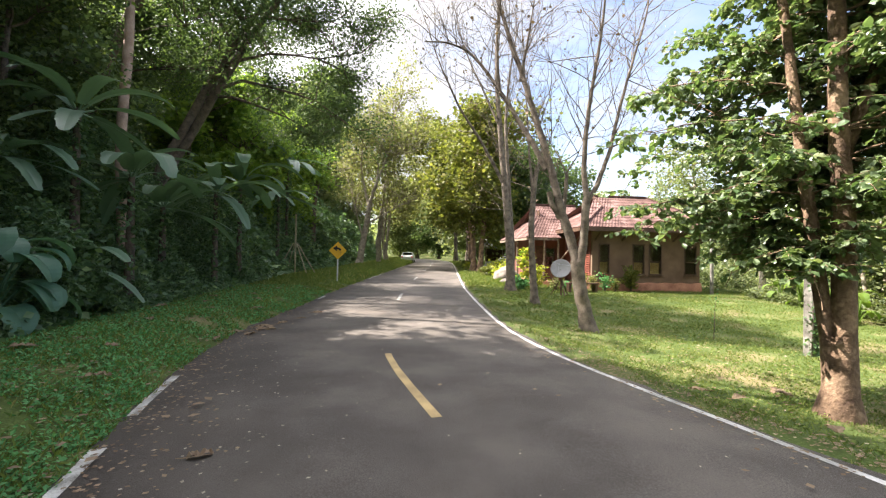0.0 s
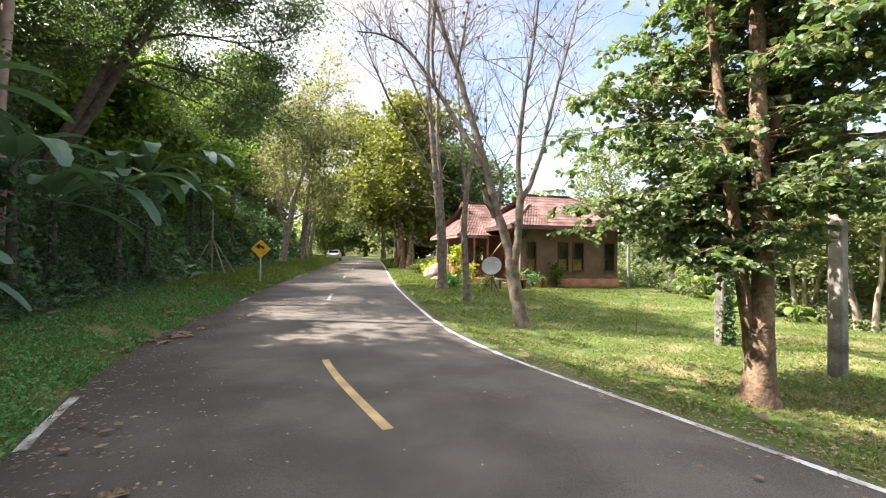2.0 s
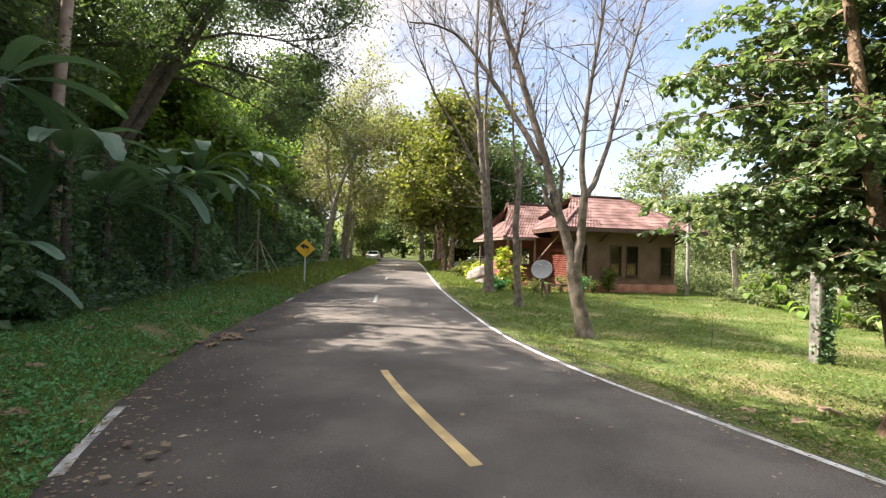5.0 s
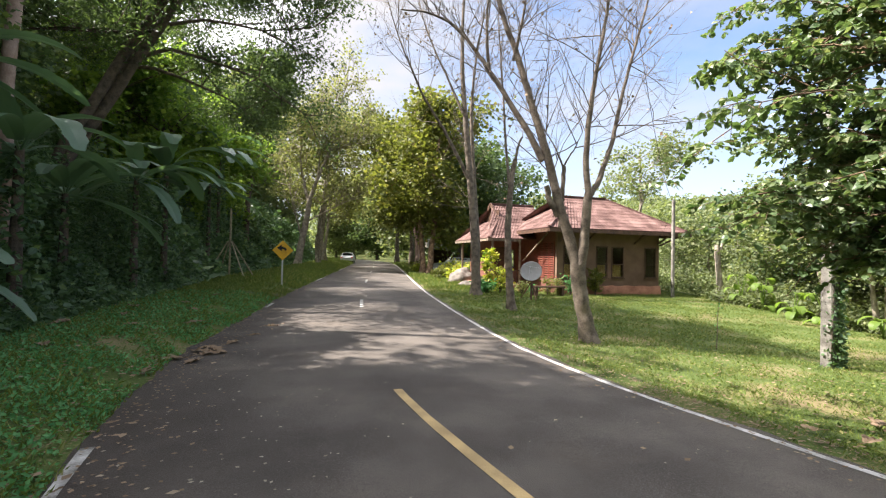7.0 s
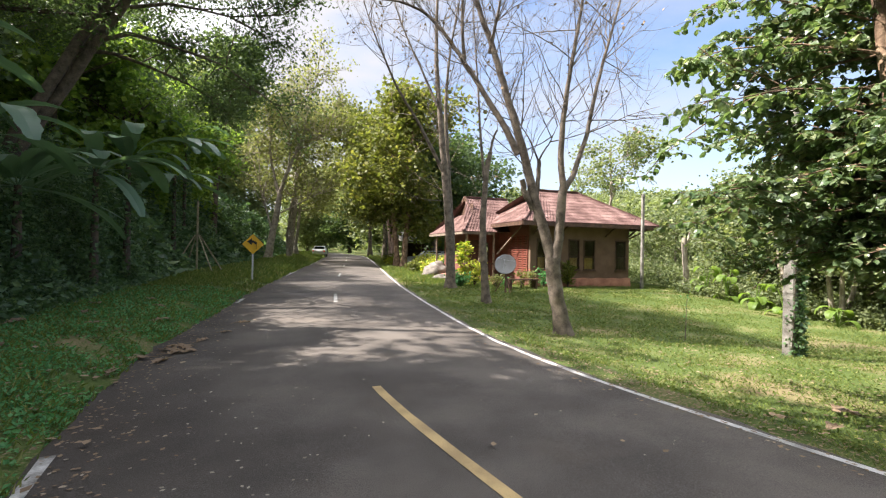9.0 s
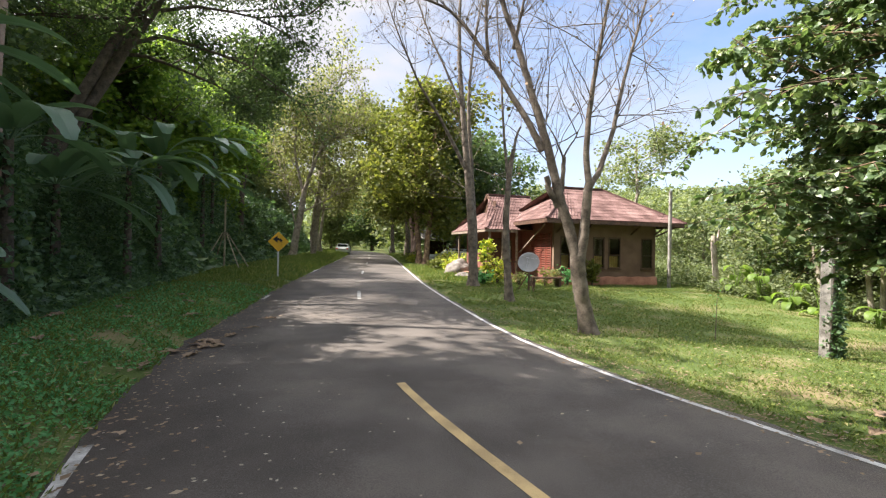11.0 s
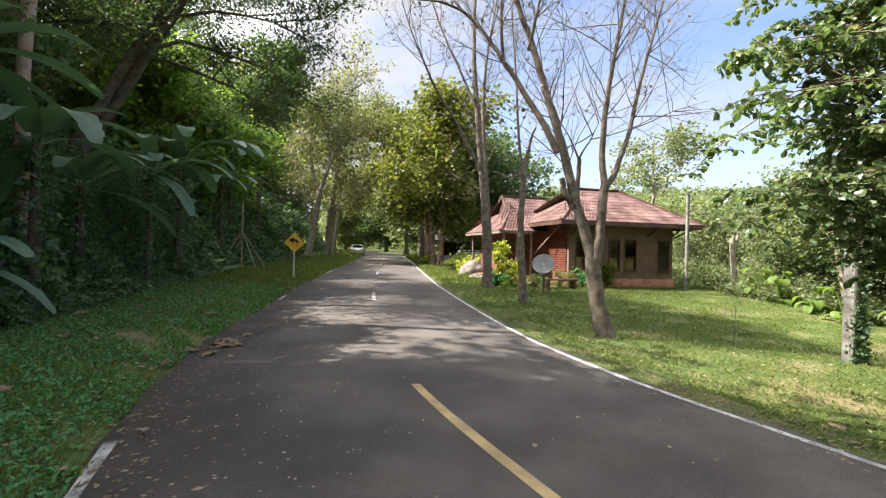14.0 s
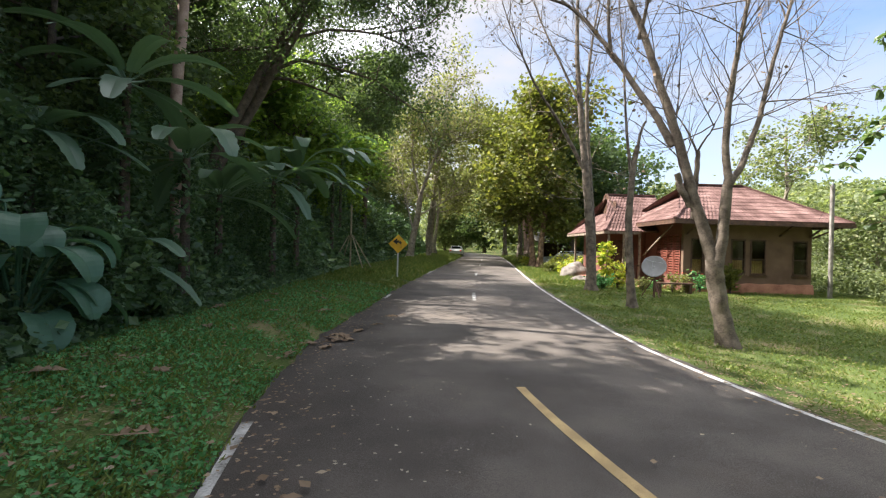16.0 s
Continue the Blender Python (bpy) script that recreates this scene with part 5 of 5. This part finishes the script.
def boulder(x, y, r, h, seed, label="rounded grey boulder among the shrubs"):
    rng = np.random.default_rng(seed)
    bm = bmesh.new()
    bmesh.ops.create_icosphere(bm, subdivisions=4, radius=1.0)
    off = Vector(rng.uniform(-50, 50, 3))
    for v in bm.verts:
        n = 1 + 0.28 * noise.noise(v.co * 1.3 + off) + 0.08 * noise.noise(v.co * 4 + off)
        v.co = Vector((v.co.x * r * n, v.co.y * r * 0.8 * n, max(v.co.z * h * n, -0.25)))
    ob = part("boulder", bm, BOULDER, None, "", True)
    ob.location = (x, y, gz(x, y) + 0.1)
    tagged(ob, label, "boulder")


boulder(9.6, 33.4, 1.0, 1.15, 141)
boulder(7.15, 29.6, 0.85, 0.8, 144, "large rounded grey boulder beside the porch")
boulder(6.5, 26.6, 0.5, 0.22, 142, "low dark rock on the lawn")
boulder(8.8, 32.2, 0.5, 0.4, 143)


def car(x, y, rz, z, label):
    c = thing("parked_car", (x, y, z), label, "car", rz=rz)
    bm = bmesh.new()
    prof = [(-2.1, 0.35), (-2.15, 0.75), (-2.0, 0.95), (-1.5, 1.0), (-1.1, 1.42), (0.5, 1.45), (1.1, 1.0), (2.0, 0.88), (2.15, 0.6), (2.1, 0.35)]
    rows = []
    for sx, inset in ((-0.82, 0.0), (-0.76, 1.0), (0.76, 1.0), (0.82, 0.0)):
        rows.append([bm.verts.new((sx * (0.82 if z > 1.1 else 1.0), yy, z if inset else min(z, 1.38))) for yy, z in prof])
    for a, b in zip(rows, rows[1:]):
        for j in range(len(prof) - 1):
            bm.faces.new((a[j], a[j + 1], b[j + 1], b[j]))
        bm.faces.new((a[-1], a[0], b[0], b[-1]))
    bm.faces.new(rows[0])
    bm.faces.new(rows[-1][::-1])
    bmesh.ops.recalc_face_normals(bm, faces=bm.faces[:])
    body = part("body", bm, CAR_PAINT, c)
    bmw = box((-0.6, -1.48, 1.06), (0.6, -1.16, 1.36), 0.01)
    part("rear_window", bmw, GLASS_DARK, body)
    for sx in (-1, 1):
        part("side_window", box((sx * 0.70 - 0.02, -1.0, 1.05), (sx * 0.70 + 0.02, 0.6, 1.36), 0.01), GLASS_DARK, body)
        part("tail_lamp", box((sx * 0.68 - 0.12, -2.17, 0.70), (sx * 0.68 + 0.12, -2.08, 0.86), 0.02), FLOWER, body, "red tail lamp")
        for yy in (-1.35, 1.35):
            w = bmesh.new()
            bmesh.ops.create_cone(w, cap_ends=True, segments=20, radius1=0.31, radius2=0.31, depth=0.2)
            w.transform(pose(sx * 0.75, yy, 0.31, 0, 90, 0))
            wheel = part("wheel", w, BLACK, c)
            w = bmesh.new()
            bmesh.ops.create_cone(w, cap_ends=True, segments=16, radius1=0.19, radius2=0.17, depth=0.05)
            w.transform(pose(sx * 0.86, yy, 0.31, 0, 90 * sx, 0))
            part("rim", w, GALV, wheel)
    part("bumper", box((-0.8, -2.22, 0.38), (0.8, -2.1, 0.56), 0.03), CAR_PAINT, c)


car(2.6, 67.0, -8, float(road_z(67.0)), "silver-white car parked at the lane's bend")
car(10.9, 43.0, 62, gz(10.9, 43.0), "silver-white car parked on the grass behind the trees")


def shed(x, y, rz):
    s = thing("garden_shed", (x, y, gz(x, y)), "grey-roofed dark open shed behind the trees", "shed", rz=rz)
    part("wall", joined(box((-4, 1.6, 0), (4, 1.75, 2.3)), box((-4, -1.6, 0), (-3.85, 1.6, 2.3)), box((3.85, -1.6, 0), (4, 1.6, 2.3)), box((-1, -1.6, 0), (1.6, -1.48, 1.2))), WOOD_DARK, s)
    for k in range(5):
        part("post", box((-3.95 + 1.95 * k, -1.7, 0), (-3.83 + 1.95 * k, -1.605, 2.3), 0.01), WOOD_GREY, s)
    for sy in (-1, 1):
        bm = box((-4.6, 0, -0.05), (4.6, 2.7, 0.05), 0.01)
        bm.transform(Matrix.Translation((0, 0, 3.5)) @ Matrix.Rotation(0 if sy > 0 else math.pi, 4, "Z") @ Matrix.Rotation(radians(-24), 4, "X"))
        part("roof", bm, CONCRETE, s, "grey sheet roof")


shed(15.5, 56, -12)
sap = thing("sapling", (8.0, 11.6, gz(8.0, 11.6) - 0.02), "thin nearly leafless sapling on the lawn", "sapling")
s_ = Soup()
s_.tube([(0, 0, 0), (0.02, 0, 0.4), (0.05, 0.02, 0.9), (0.12, 0.0, 1.4)], [0.012, 0.01, 0.007, 0.003], 5)
s_.put("stem", BARK_GREY, sap)
s_ = Soup()
rs = np.random.default_rng(9)
s_.leaves(np.array([0.06, 0, 0.9]) + rs.normal(0, 0.12, (26, 3)) * [0.6, 0.6, 2], 0.05, rs)
s_.put("foliage", WEED, sap)
# creeper on the nearer post
vine = thing("creeper", (P1[0], P1[1], gz(*P1)), "green creeper climbing a concrete post", "creeper")
s_, c_ = Soup(), Soup()
zz = np.linspace(0, 2.3, 30)
for ph in (-2.4, -1.5, -0.9, -0.3):
    p = np.stack([0.16 * np.cos(ph + 0.2 * zz), 0.16 * np.sin(ph + 0.2 * zz), zz], 1)
    s_.tube(p, np.full(30, 0.008), 4)
    m_ = 110 if ph < -2 else 420
    at = p[(30 * rs.random(m_) ** 1.3).astype(int)] + rs.normal(0, 0.06, (m_, 3))
    c_.leaves(at, 0.085, rs, 0.2, 0.3, 0.4)
s_.put("stem", BARK_DARK, vine)
c_.put("foliage", UNDER, vine)


# ---- fallen leaves and grass ----
def fallen_leaf(x, y, size, rz, seed, on_road=False):
    rng = np.random.default_rng(seed)
    s = Soup()
    s.blade((0, 0, 0.008), 0.0, size * 0.8, size * 0.6, 0.10, 0.12, rng, 10, 0.22, 0.5, 0.45)
    s.v[0][:, 2] += rng.normal(0, 0.012, len(s.v[0]))
    s.tube([(-size * 0.3, 0.01, 0.012), (-size * 0.1, 0, 0.008), (0, 0, 0.012)], [0.004, 0.004, 0.005], 4)
    ob = s.put("fallen_leaf", DRY_LEAF)
    z = float(road_z(y)) - 0.0035 * (x - float(line_x(y))) ** 2 if on_road else gz(x, y) + 0.05
    ob.matrix_world = pose(x, y, z + 0.004, 0, 0, rz)
    tagged(ob, "large curled dry brown leaf on the asphalt" if on_road else "large curled dry brown leaf on the verge", "leaf", "large fallen leaves")


for n_, (x, y, sz, rz, rd) in enumerate(((-2.05, 4.13, 0.24, 20, True), (-3.88, 5.94, 0.36, 10, False), (-4.35, 7.5, 0.30, 160, False), (-5.6, 7.27, 0.42, 15, False), (-6.0, 12.2, 0.4, 70, False), (-4.0, 12.9, 0.45, 30, False), (-4.6, 12.1, 0.3, 200, False), (-6.2, 12.7, 0.4, 340, False), (-3.2, 10.4, 0.5, 25, True), (-3.0, 10.7, 0.4, 110, True), (-2.95, 11.3, 0.35, 60, True), (-3.4, 10.2, 0.4, 200, False), (-2.5, 13.4, 0.3, 10, True), (-4.9, 16.0, 0.4, 50, False), (-4.2, 14.6, 0.36, 150, False), (4.9, 6.27, 0.35, 40, False), (3.75, 6.1, 0.3, 160, False), (5.0, 6.1, 0.3, 95, False), (3.8, 5.7, 0.3, 10, False), (4.1, 4.6, 0.3, 60, False), (-3.6, 9.2, 0.3, 80, False), (-5.2, 10.2, 0.33, 300, False), (-3.35, 10.75, 0.42, 320, False), (-3.15, 10.05, 0.34, 250, True), (-3.05, 10.95, 0.38, 170, True), (-2.7, 12.2, 0.26, 20, True), (-5.4, 13.6, 0.4, 90, False), (-4.6, 18.0, 0.4, 10, False), (-5.6, 15.0, 0.45, 130, False))):
    fallen_leaf(x, y, sz, rz, 200 + n_, rd)


def litter(name, n, y0, y1, u_mid, u_dev, size, seed, label, material=DRY_LEAF, lift=0.004):
    rng = np.random.default_rng(seed)
    y = y0 + (y1 - y0) * rng.random(n) ** 1.6
    u = rng.normal(u_mid, u_dev, n)
    x = line_x(y) + u
    z = np.where(np.abs(u) < HALF, road_z(y) - 0.0035 * u * u, ground_z(x, y)) + lift
    s = Soup()
    s.leaves(np.stack([x, y, z + 0.006], 1), size, rng, 0.93, 0.0, 0.34)
    s.v[0][:, 2] = np.maximum(s.v[0][:, 2], np.repeat(z, 4)) * 0.25 + np.repeat(z + 0.003, 4) * 0.75
    tagged(s.put(name, material), label, "leaf litter", kind="stuff")


litter("leaf_litter", 2600, 1.5, 30, -2.85, 0.35, 0.045, 301, "small dry leaves along the shaded lane edge")
litter("leaf_litter", 4200, 1.5, 30, 3.15, 0.25, 0.045, 302, "small dry leaves along the sunny lane edge")
litter("leaf_litter", 420, 1.8, 18, -1.95, 0.75, 0.036, 303, "scattered pale dry leaf bits on asphalt", PALE_BITS)
litter("leaf_litter", 120, 2.0, 22, 1.0, 1.2, 0.026, 304, "scattered pale dry leaf bits on asphalt", PALE_BITS)
litter("leaf_litter", 1700, 2.0, 22, 6.3, 1.9, 0.07, 305, "dry leaves scattered over the lawn", lift=0.03)
litter("leaf_litter", 700, 3.0, 24, -4.3, 0.9, 0.10, 306, "dry leaves scattered over the verge", lift=0.04)


def lawn(name, n, y0, y1, u0, u1, size, seed, material, label, up=True, fall=1.7, x_max=17.5):
    rng = np.random.default_rng(seed)
    y = y0 + (y1 - y0) * rng.random(n) ** fall
    u = u0 + (u1 - u0) * rng.random(n)
    x = line_x(y) + u
    ok = x < x_max
    tuft = np.sin(x * 2.3 + 1.1 * np.sin(y * 1.7)) * np.sin(y * 2.9 + np.sin(x * 3.1))
    ok &= rng.random(n) < 0.5 + 0.55 * tuft + 0.2 * (np.abs(u) > 4)
    x, y = x[ok], y[ok]
    s = Soup()
    at = np.stack([x, y, ground_z(x, y) + (0.0 if up else rng.uniform(0.0, 0.06, len(x)))], 1)
    s.leaves(at, size * (1 + y / 22)[:, None], rng, 0.1 if up else 0.7, -1.1 if up else -0.1, 0.10 if up else 0.36)
    tagged(s.put(name, material), label, "grass", kind="stuff")


lawn("grass", 200000, 1.5, 24, HALF + 0.12, 17.5, 0.042, 311, GRASS, "short sunlit lawn grass with yellow blades")
lawn("grass", 60000, 1.5, 24, -HALF - 4.0, -HALF - 0.02, 0.07, 312, GRASS, "short shaded verge grass")
lawn("low_weeds", 120000, 1.5, 20, -HALF - 4.2, -HALF - 0.05, 0.037, 313, WEED, "low broad-leaved green weeds on the verge", False)
lawn("low_weeds", 30000, 1.5, 24, HALF + 0.25, 13.0, 0.038, 314, GRASS, "low broad-leaved green weeds in the lawn", False)
lawn("grass", 40000, 24, 70, HALF + 0.1, 12.0, 0.10, 315, GRASS, "far lawn grass", fall=1.4, x_max=20)
lawn("grass", 40000, 24, 80, -HALF - 4.0, -HALF - 0.02, 0.10, 316, GRASS, "far verge grass", fall=1.4)
lawn("grass", 30000, -9, 1.5, HALF + 0.12, 13.0, 0.05, 317, GRASS, "short lawn grass", fall=1.0)
lawn("low_weeds", 40000, -9, 1.5, -HALF - 4.2, -HALF - 0.02, 0.05, 318, WEED, "low broad-leaved green weeds on the verge", False, fall=1.0)
